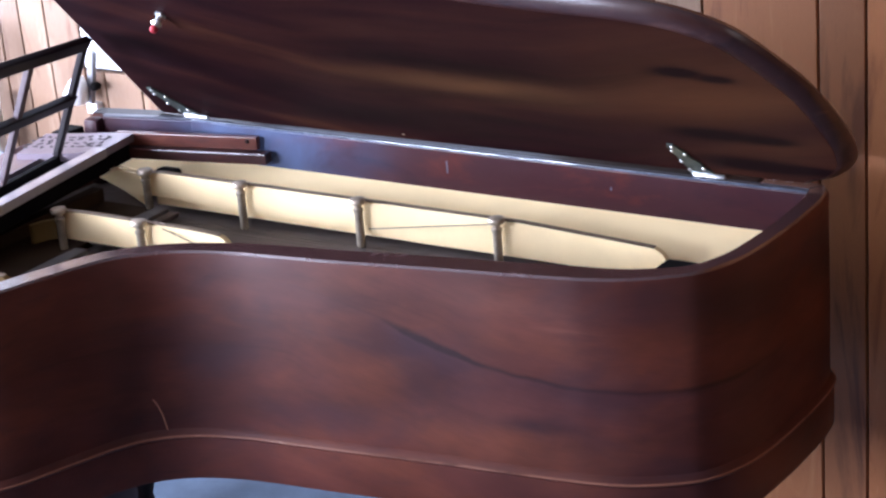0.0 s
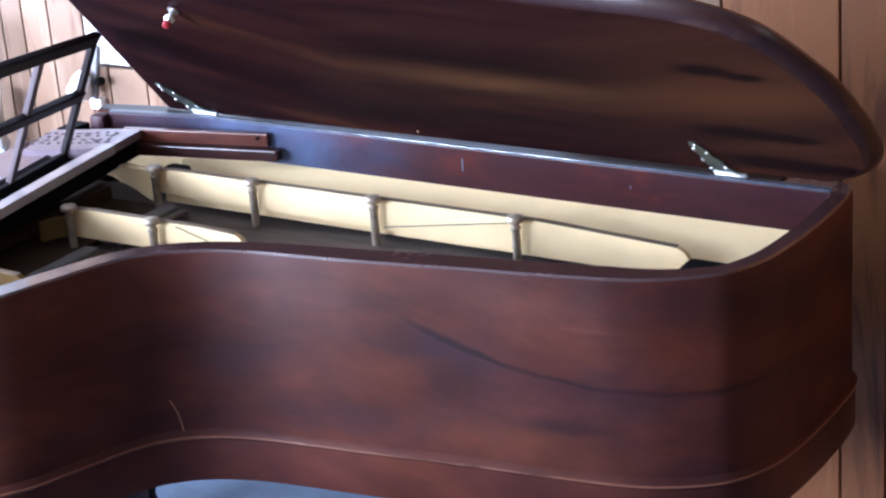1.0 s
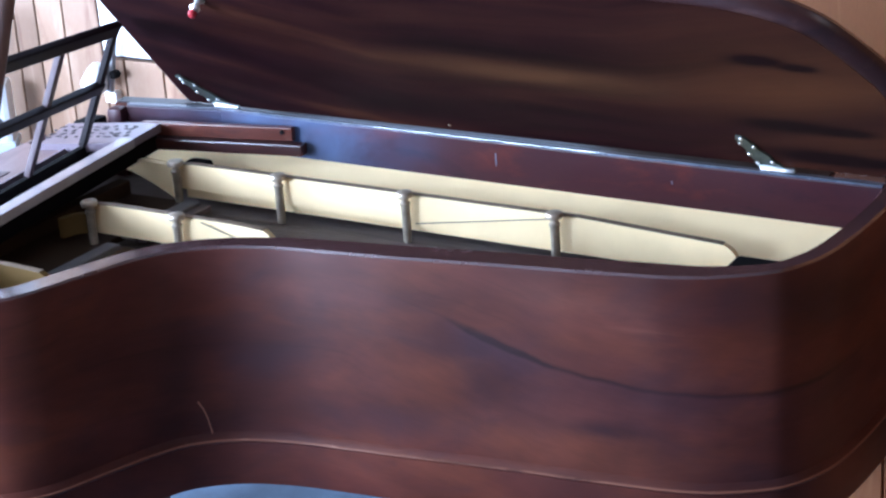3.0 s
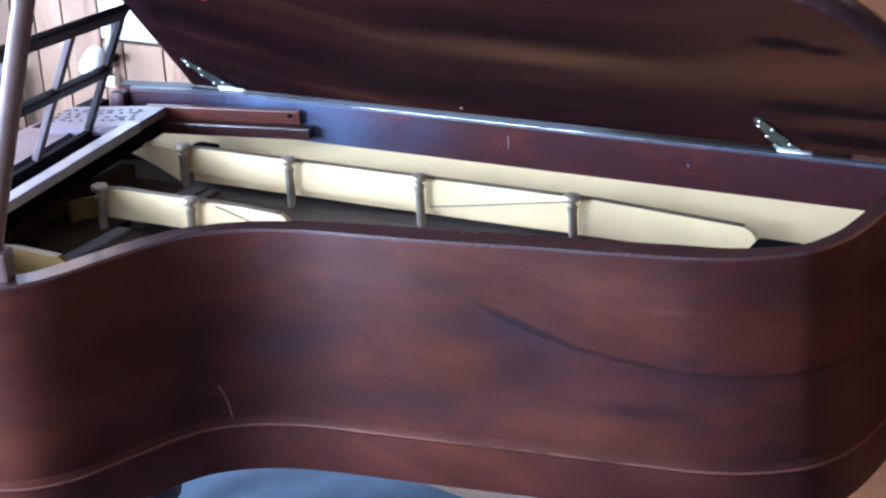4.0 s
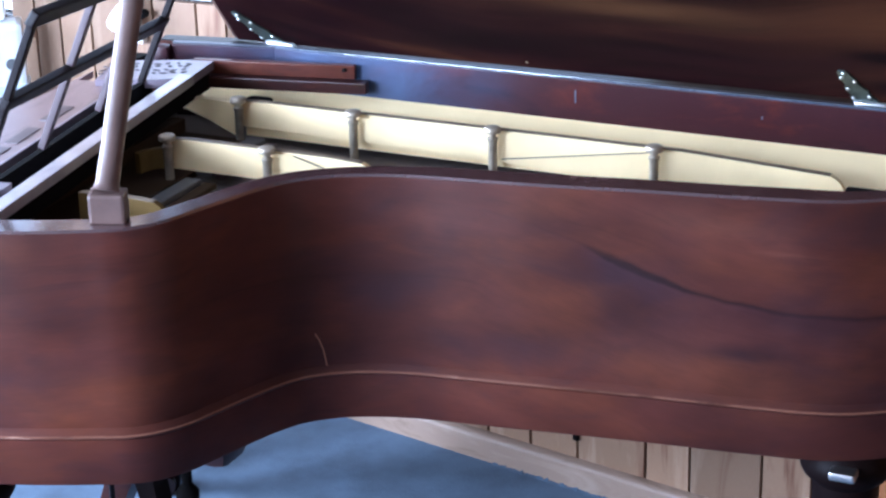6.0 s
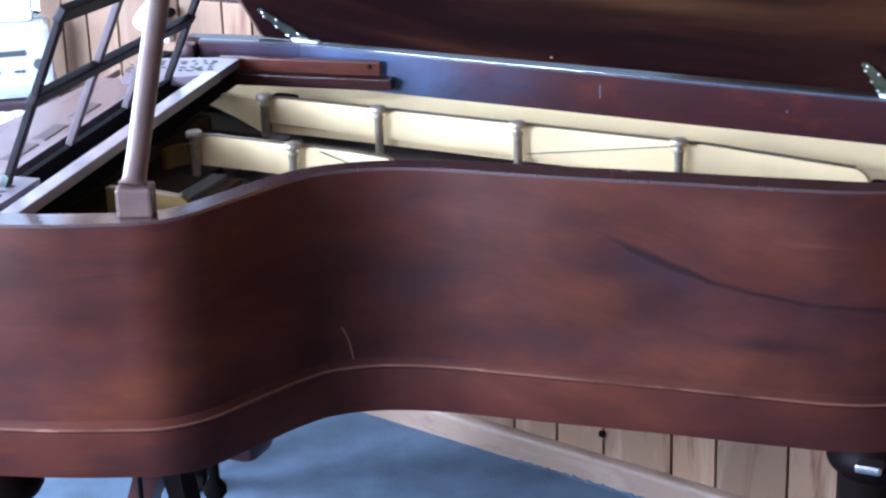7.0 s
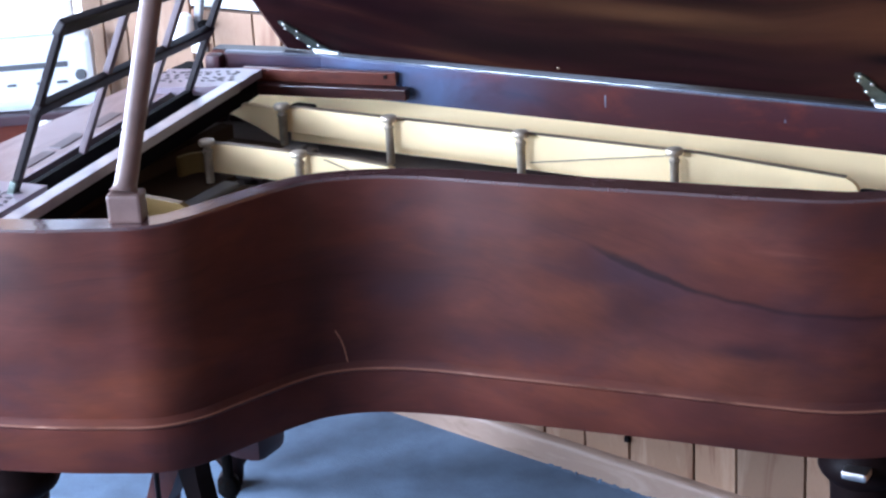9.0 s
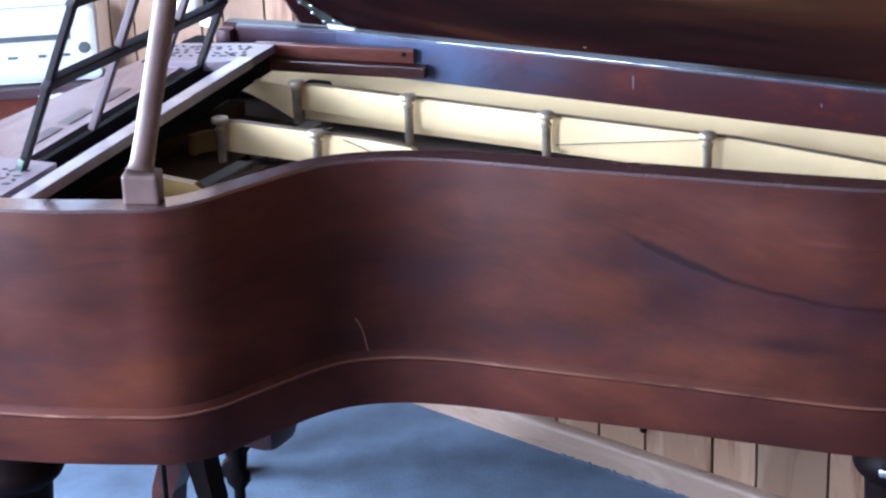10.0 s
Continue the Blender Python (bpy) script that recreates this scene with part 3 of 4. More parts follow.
def sag(x):
    """How far the lower edge of the case stands above its mean line: high at the cheek, low at the tail."""
    knots = ((0.75, 0.010), (1.05, 0.005), (1.35, 0.005), (1.60, 0.0), (1.85, -0.007))
    if x <= knots[0][0]:
        return knots[0][1]
    for (xa, za), (xb, zb) in zip(knots, knots[1:]):
        if x <= xb:
            return za + (zb - za) * (x - xa) / (xb - xa)
    return knots[-1][1]


def swept(bm, line, profile):
    """A profile of (outward offset, height) carried along the line, closed round the profile. UV: metres along and up."""
    layer = bm.loops.layers.uv.new("UVMap")
    far, run = [0.3], 0.3
    for a, b in zip(line, line[1:]):
        run += (b - a).length
        far.append(run)
    thin = [min(1.0, max(0.0, (q.x - 1.72) / 0.17)) if q.y < -0.3 else 1.0 for q in line]
    # It is also thinner in the hollow of the bent side.
    thin = [k + 0.65 * math.exp(-((q.x - 1.02) / 0.16) ** 2) if q.y < -0.5 else k for q, k in zip(line, thin)]
    rows = []
    for off, z in profile:
        away = shifted(line, -1.0)
        # The rim is thinner round the tail and along the spine.
        rise = 1.0 if z < 0.7 else 0.0
        rows.append([bm.verts.new((*(q + (r - q) * (off + (0.020 * k if off < -0.03 else 0.0))).xy, z + rise * sag(q.x))) for q, r, k in zip(line, away, thin)])
    n = len(profile)
    for i in range(n):
        j = (i + 1) % n
        for k in range(len(line) - 1):
            f = bm.faces.new((rows[i][k], rows[i][k + 1], rows[j][k + 1], rows[j][k]))
            vi, vj = profile[i][1] - profile[i][0] - 0.80, profile[j][1] - profile[j][0] - 0.80
            for loop, uv in zip(f.loops, ((far[k], vi), (far[k + 1], vi), (far[k + 1], vj), (far[k], vj))):
                loop[layer].uv = uv
    for end in (0, -1):
        bm.faces.new([row[end] for row in rows])


T = 0.056
bm = bmesh.new()
swept(bm, CURVE, [(-0.002, 0.999), (0.0, 0.995), (0.0, 0.68), (0.0, 0.603), (-0.004, 0.598), (-T, 0.598), (-T, 0.996), (-T + 0.003, 0.999)])
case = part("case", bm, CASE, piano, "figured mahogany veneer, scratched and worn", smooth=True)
bm = bmesh.new()
swept(bm, CURVE[:-3], [(-0.003, 0.999), (-0.005, 1.003), (-T + 0.006, 1.003), (-T + 0.003, 0.999)])
part("rim_top", bm, RIMTOP, case, "worn polished top edge", smooth=True)
bm = bmesh.new()
# At the keyboard end the spine turns inwards.
BEND = Matrix.Translation((0.602, -0.025, 0)) @ Matrix.Rotation(radians(10.2), 4, "Z") @ Matrix.Translation((0, 0.025, 0))
box(bm, 0.603, 1.792, -0.0142, 0.017, 0.9993, 1.0022, 0.0005)
box(bm, -0.236, -0.001, -0.0142, 0.017, 0.9993, 1.0022, 0.0005, BEND)
part("rim_top", bm, DARK, case, "dark top edge of the spine")
bm = bmesh.new()
swept(bm, CURVE, [(-0.002, 0.6900), (0.002, 0.6865), (0.0060, 0.6815), (0.0092, 0.6765), (0.0085, 0.6735), (0.0055, 0.671), (0.0055, 0.602), (0.003, 0.597), (-0.002, 0.597)])
part("moulding", bm, CASE, case, smooth=True)
bm = bmesh.new()


def on_case(x):
    for a, b in zip(CURVE, CURVE[1:]):
        if a.x <= x <= b.x and b.y < -0.3 and b.x > a.x:
            return a.y + (b.y - a.y) * (x - a.x) / (b.x - a.x)


marks = [(x, on_case(x) - 0.0003, z) for x, z in ((1.010, 0.750), (1.015, 0.737), (1.019, 0.721), (1.021, 0.706), (1.023, 0.690))]
for p, q in zip(marks, marks[1:]):
    bar(bm, p, q, 0.0024, 0.0008, up=(0.6, -0.8, 0))
part("scratch", bm, SCRATCH, case, "pale scratch in the veneer")

bm = bmesh.new()
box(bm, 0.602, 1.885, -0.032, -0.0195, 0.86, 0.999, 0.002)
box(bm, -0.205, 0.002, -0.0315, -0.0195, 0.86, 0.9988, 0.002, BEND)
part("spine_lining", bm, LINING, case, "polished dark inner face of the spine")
bm = bmesh.new()
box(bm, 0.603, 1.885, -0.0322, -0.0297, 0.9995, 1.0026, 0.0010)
part("rim_top", bm, BEVEL, case, "polished bevel along the spine, its sky reflection coloured in", smooth=True)
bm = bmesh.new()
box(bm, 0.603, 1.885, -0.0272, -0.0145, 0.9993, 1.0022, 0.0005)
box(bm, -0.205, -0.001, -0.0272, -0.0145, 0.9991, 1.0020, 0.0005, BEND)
part("spine_top_strip", bm, SPINETOP, case, "worn strip on the spine's top, reflected blue-grey painted in")
bm = bmesh.new()
swept(bm, CURVE, [(0.0078, 0.6792), (0.0094, 0.6782), (0.0099, 0.6768), (0.0094, 0.6754), (0.0078, 0.6744)])
part("bead", bm, BEAD, case, "worn bead of the moulding, its highlight painted paler", smooth=True)
# Pale drips and chips in the varnish of the spine.
for x, z0, z1, w in ((1.197, 0.957, 0.980, 0.0014), (1.530, 0.963, 0.969, 0.0016), (0.950, 0.9205, 0.9235, 0.010), (1.003, 0.9245, 0.927, 0.007)):
    bm = bmesh.new()
    box(bm, x - w, x + w, -0.0326, -0.0321, z0, z1, 0.0002)
    part("varnish_chip", bm, CHIP, case, "pale chip in the varnish")
inner = shifted(CURVE, 0.034)


def board(bm, line, z0, z1):
    top, low = [bm.verts.new((q.x, q.y, z1)) for q in line], [bm.verts.new((q.x, q.y, z0)) for q in line]
    bm.faces.new(top), bm.faces.new(low[::-1])
    for k in range(len(top)):
        j = (k + 1) % len(top)
        bm.faces.new((top[k], low[k], low[j], top[j]))


bm = bmesh.new()
board(bm, inner, 0.845, 0.858)
part("soundboard", bm, SOUND, piano, "dark dusty soundboard")
bm = bmesh.new()
board(bm, inner, 0.60, 0.612)
part("bottom_board", bm, DARK, piano)

# Low keyboard end: rail, bed, closed fall and the side arms.
for name, x0, x1, z0, z1 in (("key_slip", 0.004, 0.028, 0.612, 0.70), ("fallboard", 0.318, 0.336, 0.722, 0.955)):
    bm = bmesh.new()
    box(bm, x0, x1, -1.05, -0.034, z0, z1, 0.003)
    part(name, bm, RED, piano)
bm = bmesh.new()
box(bm, 0.03, 0.316, -1.05, -0.034, 0.67, 0.70, 0.002)
part("key_bed", bm, DARK, piano)
for y0, y1 in ((-1.10, -1.052), (-0.032, 0.022)):
    bm = bmesh.new()
    box(bm, 0.0, 0.297 if y0 < -1 else 0.352, y0, y1, 0.60, 0.735, 0.012)
    part("key_arm", bm, RED, piano, "low rounded mahogany arm")
# Rounded inner end of the spine; a black block paints the shaded recess beside it.
bm = bmesh.new()
box(bm, -0.240, -0.206, -0.052, -0.0195, 0.86, 0.9985, 0.011, BEND)
part("spine_end", bm, LINING, case, "rounded polished end of the spine", smooth=True)
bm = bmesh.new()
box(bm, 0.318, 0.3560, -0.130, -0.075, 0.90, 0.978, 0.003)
part("end_block", bm, BLACK, case, "black block filling the shaded recess behind the music desk")

# Strings, fanned a little towards the tail.
bm = bmesh.new()
for k in range(46):
    f = k / 45
    y0, y1 = -0.20 - 0.66 * f, -0.19 - 0.27 * f
    x1 = 1.72 - 0.85 * f
    bar(bm, (0.60, y0, 0.8605), (x1, y0 + (y1 - y0) * min(1, (x1 - 0.5) / 1.2), 0.8595), 0.0008, 0.0008)
tagged(part("string_band", bm, STRING, piano, "dull steel strings over the soundboard"), kind="stuff")

# Iron plate: a flange along the spine, tall struts and nose bolts.
bm = bmesh.new()
slope = [Vector(q) for q in ((0.42, -0.030), (1.885, -0.030), (1.885, -0.164), (0.61, -0.164), (0.57, -0.100), (0.42, -0.085))]
board(bm, slope, 0.872, 0.886)
for v in bm.verts:
    v.co.z += 0.040 * (v.co.y + 0.164) / 0.134
board(bm, [Vector(q) for q in ((1.62, -0.1641), (1.885, -0.1641), (1.88, -0.21), (1.865, -0.29), (1.825, -0.36), (1.77, -0.39), (1.735, -0.27), (1.71, -0.20))], 0.872, 0.886)
plate = part("iron_plate", bm, GOLD, piano, "cream gold painted iron plate")


def strut(x0, x1, y, low0, low1, top, taper, radius, mat=GOLD):
    """A tall plate on edge with a rounded far end. low0, low1: its foot at both ends; taper: where its top begins to fall, and by how much."""
    bm = bmesh.new()
    xt, fall = taper
    outline = [(x0, low0), (x0, top - 0.004), (x0 + 0.05, top), (xt, top)]
    ztop = top - fall
    for k in range(9):
        a = math.pi / 2 * (1 - k / 8)
        outline.append((x1 - radius + radius * math.cos(a), ztop - radius + radius * math.sin(a)))
    outline += [(x1, low1)]
    front, back = [bm.verts.new((x, y - 0.0055, z)) for x, z in outline], [bm.verts.new((x, y + 0.0055, z)) for x, z in outline]
    bm.faces.new(front), bm.faces.new(back[::-1])
    for k in range(len(outline)):
        j = (k + 1) % len(outline)
        bm.faces.new((front[k], back[k], back[j], front[j]))
    ob = part("plate_strut", bm, mat, piano, "cream gold iron strut with a rounded end")
    bm = bmesh.new()
    line = outline[1:6]
    for (xa, za), (xb, zb) in zip(line, line[1:]):
        bar(bm, (xa, y, za + 0.0006), (xb, y, zb + 0.0006), 0.0116, 0.0014)
    part("strut_edge", bm, TARNISH, ob, "tarnished dark top edge")
    return ob


long_strut = strut(0.592, 1.705, -0.170, 0.893, 0.874, 0.941, (1.43, 0.012), 0.030)
bm = bmesh.new()
arm = [((0.462, -0.172), 0.921, 0.936), ((0.500, -0.176), 0.914, 0.938), ((0.550, -0.181), 0.900, 0.940), ((0.604, -0.187), 0.880, 0.941)]
sides = [[bm.verts.new((x, y + d, z)) for (x, y), low, top in arm for z in (low, top)] for d in (-0.007, 0.007)]
for k in range(3):
    for a, flip in zip(sides, (1, -1)):
        bm.faces.new((a[2 * k], a[2 * k + 2], a[2 * k + 3], a[2 * k + 1])[::flip])
    for j in (0, 1):
        bm.faces.new((sides[0][2 * k + j], sides[0][2 * k + 2 + j], sides[1][2 * k + 2 + j], sides[1][2 * k + j]))
for j in (0, 6):
    bm.faces.new((sides[0][j], sides[0][j + 1], sides[1][j + 1], sides[1][j]))
part("plate_arm", bm, GOLD, plate, "cream web that runs in under the music desk", smooth=True)
# A curved dull gold web that leaves the short strut towards the keys.
bm = bmesh.new()
web = smooth_line([(0.600, -0.412), (0.584, -0.420), (0.572, -0.436), (0.566, -0.460)], 5)
sides = [[bm.verts.new((q.x, q.y, z)) for q in side] for side, z in ((web, 0.890), (web, 0.926), (shifted(web, 0.010), 0.926), (shifted(web, 0.010), 0.890))]
for i in range(4):
    for k in range(len(web) - 1):
        bm.faces.new((sides[i][k], sides[i][k + 1], sides[(i + 1) % 4][k + 1], sides[(i + 1) % 4][k]))
part("plate_web", bm, DULLGOLD, plate, "curved brown web of the plate", smooth=True)
short_strut = strut(0.590, 0.988, -0.402, 0.886, 0.888, 0.941, (0.90, 0.003), 0.026)
small_strut = strut(0.640, 0.797, -0.725, 0.862, 0.862, 0.958, (0.70, 0.002), 0.026, DULLGOLD)


def bolt(x, y, top, parent, r=0.0076):
    bm = bmesh.new()
    turned(bm, [(r * 0.5, 0.848), (r * 0.5, 0.858), (r, 0.862), (r, top - 0.026), (r * 1.2, top - 0.024), (r * 1.2, top - 0.019), (r * 0.85, top - 0.017), (r * 0.85, top - 0.012), (r * 1.75, top - 0.010), (r * 1.95, top - 0.0075), (r * 1.95, top - 0.003), (r * 1.75, top - 0.0005), (r * 0.9, top + 0.001), (r * 0.4, top + 0.0012)], Matrix.Translation((x, y, 0)), 18)
    ob = part("bolt", bm, BRASS, parent, "tarnished brass nose bolt", smooth=True)
    return ob


for x in (0.612, 0.842, 1.107, 1.394):
    bolt(x, -0.190, 0.951, long_strut)
for x in (0.608, 0.800):
    bolt(x, -0.422, 0.951, short_strut)


def pin(x, y, z, parent, mat):
    bm = bmesh.new()
    turned(bm, [(0.010, z - 0.02), (0.010, z - 0.006), (0.006, z - 0.004), (0.006, z + 0.006), (0.008, z + 0.008), (0.007, z + 0.014), (0.003, z + 0.016)], Matrix.Translation((x, y, 0)), 14)
    part("plate_screw", bm, mat, parent, smooth=True)


pin(1.728, -0.20, 0.890, plate, STEEL)
pin(1.012, -0.412, 0.890, plate, BRASS)
pin(0.812, -0.715, 0.93, plate, STEEL)
bm = bmesh.new()
box(bm, 1.712, 1.785, -0.236, -0.186, 0.885, 0.921, 0.006)
part("hitch_block", bm, BLACK, plate, "dark block at the strut's end")
# A loose wire across the long strut, and one on the short one.
bm = bmesh.new()
bar(bm, (1.12, -0.181, 0.892), (1.38, -0.181, 0.934), 0.0014, 0.0014)
part("wire", bm, STRING, long_strut)
bm = bmesh.new()
bar(bm, (0.845, -0.413, 0.938), (0.99, -0.413, 0.900), 0.0014, 0.0014)
part("wire", bm, STRING, short_strut)
# Damper rail and pressure bars between the struts.
for x, y0, y1, z, w, h, mat in ((0.652, -0.20, -0.385, 0.876, 0.034, 0.012, RAIL), (0.684, -0.20, -0.385, 0.873, 0.020, 0.010, DUSTY_LIT),
                            (0.660, -0.43, -0.705, 0.877, 0.030, 0.012, RAIL), (0.694, -0.43, -0.70, 0.874, 0.022, 0.010, PINBLOCK)):
    bm = bmesh.new()
    box(bm, x - w / 2, x + w / 2, y1, y0, z - h / 2, z + h / 2, 0.003)
    part("pressure_bar", bm, mat, plate)
bm = bmesh.new()
box(bm, 0.600, 0.650, -0.156, -0.124, 0.892, 0.938, 0.010)
part("felt_wedge", bm, BLACK, plate, "black felt wedge")
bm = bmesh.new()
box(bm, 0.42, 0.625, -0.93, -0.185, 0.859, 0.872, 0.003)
part("pin_block", bm, PINBLOCK, piano, "pin block, the desk's shade put into its brown")
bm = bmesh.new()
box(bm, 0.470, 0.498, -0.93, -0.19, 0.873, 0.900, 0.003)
part("action_beam", bm, PINBLOCK, piano, "action beam under the music desk, shade in its brown")
# Slide rails of the music desk along the spine.
bm = bmesh.new()
bar(bm, (0.470, -0.103, 0.9735), (0.774, -0.0405, 0.9735), 0.014, 0.026, 0.002)
part("slide_rail", bm, RED, piano, "red mahogany slide rail")
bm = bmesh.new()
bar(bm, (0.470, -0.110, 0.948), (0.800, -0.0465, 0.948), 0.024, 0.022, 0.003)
part("slide_rail", bm, RAILDARK, piano, "red mahogany slide rail, darkened by painted shade")
bm = bmesh.new()
turned(bm, [(0.004, 0), (0.004, 0.003), (0.001, 0.0035)], pose(0.756, -0.0512, 0.978, 90), 10)
part("screw", bm, BLACK, piano)

# Lid, hinged on the spine.
LID_AT = pose(0, -0.013, 1.004, -48)
LID_EDGE = [(0.531, -1.02), (0.66, -1.0), (0.76, -0.965), (0.85, -0.91), (0.90, -0.835), (0.93, -0.755), (0.97, -0.675), (1.05, -0.605), (1.14, -0.568), (1.25, -0.545), (1.34, -0.526), (1.493, -0.500), (1.62, -0.490),
            (1.727, -0.482), (1.809, -0.462), (1.882, -0.415), (1.941, -0.318), (1.966, -0.251), (1.983, -0.156), (1.982, -0.095), (1.966, -0.052), (1.935, -0.018), (1.90, 0.0)]
edge = smooth_line(LID_EDGE, 5)
pts = [Vector((0.489, 0.0)), *edge]
bm = bmesh.new()
rows = []
# Rounded edge: inset and height of each ring, from the underside up.
for inset, z in ((0.026, 0.0), (0.023, 0.0004), (0.016, 0.004), (0.008, 0.010), (0.0025, 0.017), (0.0, 0.024), (0.003, 0.030), (0.010, 0.033)):
    ring = []
    for k, q in enumerate(pts):
        a, b = pts[k - 1], pts[(k + 1) % len(pts)]
        t = (b - a).normalized()
        if k == 0:
            nrm = Vector((1, 0))
        elif k in (1, len(pts) - 1):
            nrm = (Vector((1.2, -0.4)) - q).normalized()
        else:
            nrm = Vector((-t.y, t.x))
        ring.append(bm.verts.new((q.x + nrm.x * inset, min(q.y + nrm.y * inset, 0.0), z)))
    rows.append(ring)
for ra, rb in zip(rows, rows[1:]):
    for k in range(len(pts)):
        j = (k + 1) % len(pts)
        bm.faces.new((ra[k], ra[j], rb[j], rb[k]))
bm.faces.new(rows[-1][::-1]), bm.faces.new(rows[0])
field = bmesh.new()
board(field, [Vector((v.co.x, v.co.y)) for v in rows[0]], -0.0004, 0.002)
lid_edge = bm
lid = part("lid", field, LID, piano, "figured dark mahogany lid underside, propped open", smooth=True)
lid.matrix_basis = LID_AT
part("lid_edge", lid_edge, EDGE, lid, "worn glossy rounded lid edge", smooth=True)


def hinge(x, lean):
    """A tarnished scalloped brass strap up the lid with bright screws, and a bright knuckle on the rim. lean: how far its tip stands aside."""
    bm = bmesh.new()
    rows = ((0.006, 0.026), (0.020, 0.024), (0.027, 0.019), (0.036, 0.0185), (0.044, 0.021), (0.052, 0.017), (0.060, 0.0125), (0.068, 0.0135), (0.075, 0.0155), (0.083, 0.011), (0.091, 0.0105), (0.097, 0.006))
    one, two = [], []
    for u, w in rows:
        mid = x - lean * u / 0.097
        one.append((mid - w, -u)), two.append((mid + w * 0.8, -u))
    board(bm, [Vector(q) for q in one + two[::-1]], -0.0035, -0.0004)
    ob = part("hinge", bm, HINGE, lid, "tarnished scalloped brass lid hinge")
    for u, side in ((0.020, -0.75), (0.027, 0.62), (0.046, -0.7), (0.070, 0.6), (0.078, -0.6), (0.091, 0.0)):
        w = min(rows, key=lambda r: abs(r[0] - u))[1]
        bm = bmesh.new()
        bmesh.ops.create_uvsphere(bm, u_segments=10, v_segments=6, radius=0.0034, matrix=Matrix.Translation((x - lean * u / 0.097 + side * w, -u, -0.0042)) @ Matrix.Diagonal((1, 1, 0.6, 1)))
        part("screw", bm, STEEL, ob, "bright round screw head", smooth=True)
    bm = bmesh.new()
    turned(bm, [(0.0025, -0.029), (0.0038, -0.027), (0.0038, -0.009), (0.0033, -0.0085), (0.0038, -0.008), (0.0038, 0.010), (0.0033, 0.0105), (0.0038, 0.011), (0.0038, 0.027), (0.0025, 0.029)], pose(x + 0.004, -0.004, -0.004, 0, 90), 14)
    box(bm, x - 0.026, x + 0.034, -0.012, -0.001, -0.0050, -0.0030, 0.0006)
    part("knuckle", bm, STEEL, lid, "bright worn hinge knuckle", smooth=True)


hinge(0.605, 0.056), hinge(1.705, 0.036)
bm = bmesh.new()
turned(bm, [(0.010, 0.0), (0.011, 0.003), (0.006, 0.006), (0.005, 0.012), (0.008, 0.015), (0.010, 0.019), (0.008, 0.024), (0.003, 0.027)], pose(0.770, -0.370, 0.0, 180), 16)
part("lid_knob", bm, STEEL, lid, "bright metal knob", smooth=True)
bm = bmesh.new()
turned(bm, [(0.007, 0.0), (0.0075, 0.004), (0.006, 0.009), (0.003, 0.011)], pose(0.770, -0.370, -0.027, 180), 14)
part("lid_knob_cap", bm, REDCAP, lid, "red rubber tip", smooth=True)
bm = bmesh.new()
turned(bm, [(0.0035, 0), (0.003, 0.001), (0.001, 0.0015)], pose(1.105, -0.022, 0.0, 180), 8)
part("lid_screw", bm, TARNISH, lid)

# Prop: block on the rim and a turned, tapered stick to the lid.
bm = bmesh.new()
box(bm, -0.026, 0.026, -0.019, 0.019, 0.0, 0.044, 0.005)
prop = part("lid_prop", bm, PROP, piano, "pale worn turned lid prop")
prop.matrix_basis = pose(0.832, -0.924, 1.0025, 0, 0, 22)
foot, head = Vector((0.829, -0.922, 1.045)), Vector((0.805, -0.62, 1.69))
tilt = (head - foot).to_track_quat("Z", "Y").to_matrix().to_4x4()
bm = bmesh.new()
n = (head - foot).length
turned(bm, [(0.0235, 0.0), (0.0195, 0.004), (0.0170, 0.012), (0.0165, 0.05), (0.0165, 0.3), (0.0145, n - 0.1), (0.011, n)], None, 20)
stick = part("prop_stick", bm, PROP, prop, smooth=True)
stick.matrix_basis = prop.matrix_basis.inverted() @ (Matrix.Translation(foot) @ tilt)

# Music desk: end panels with fretwork, a front bar, the shelf and the folding stand.
desk = part("music_desk", bmesh.new(), DESKTOP, piano, "mahogany music desk with fretwork ends and a slatted stand")
desk.matrix_basis = Matrix.Translation((0.512, -0.120, 0.985)) @ Matrix.Rotation(radians(8.4), 4, "Z")
bm = bmesh.new()
box(bm, -0.027, 0.002, -0.845, -0.075, -0.018, 0.0, 0.002)
part("front_bar", bm, DESKTOP, desk, "worn front bar, window reflection put into its grey")
# Black apron paints in the shadow under the bar.
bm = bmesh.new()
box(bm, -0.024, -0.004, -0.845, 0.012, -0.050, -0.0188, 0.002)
part("front_apron", bm, BLACK, desk, "front apron under the bar, its shadow painted black")
to_desk = desk.matrix_basis.inverted()
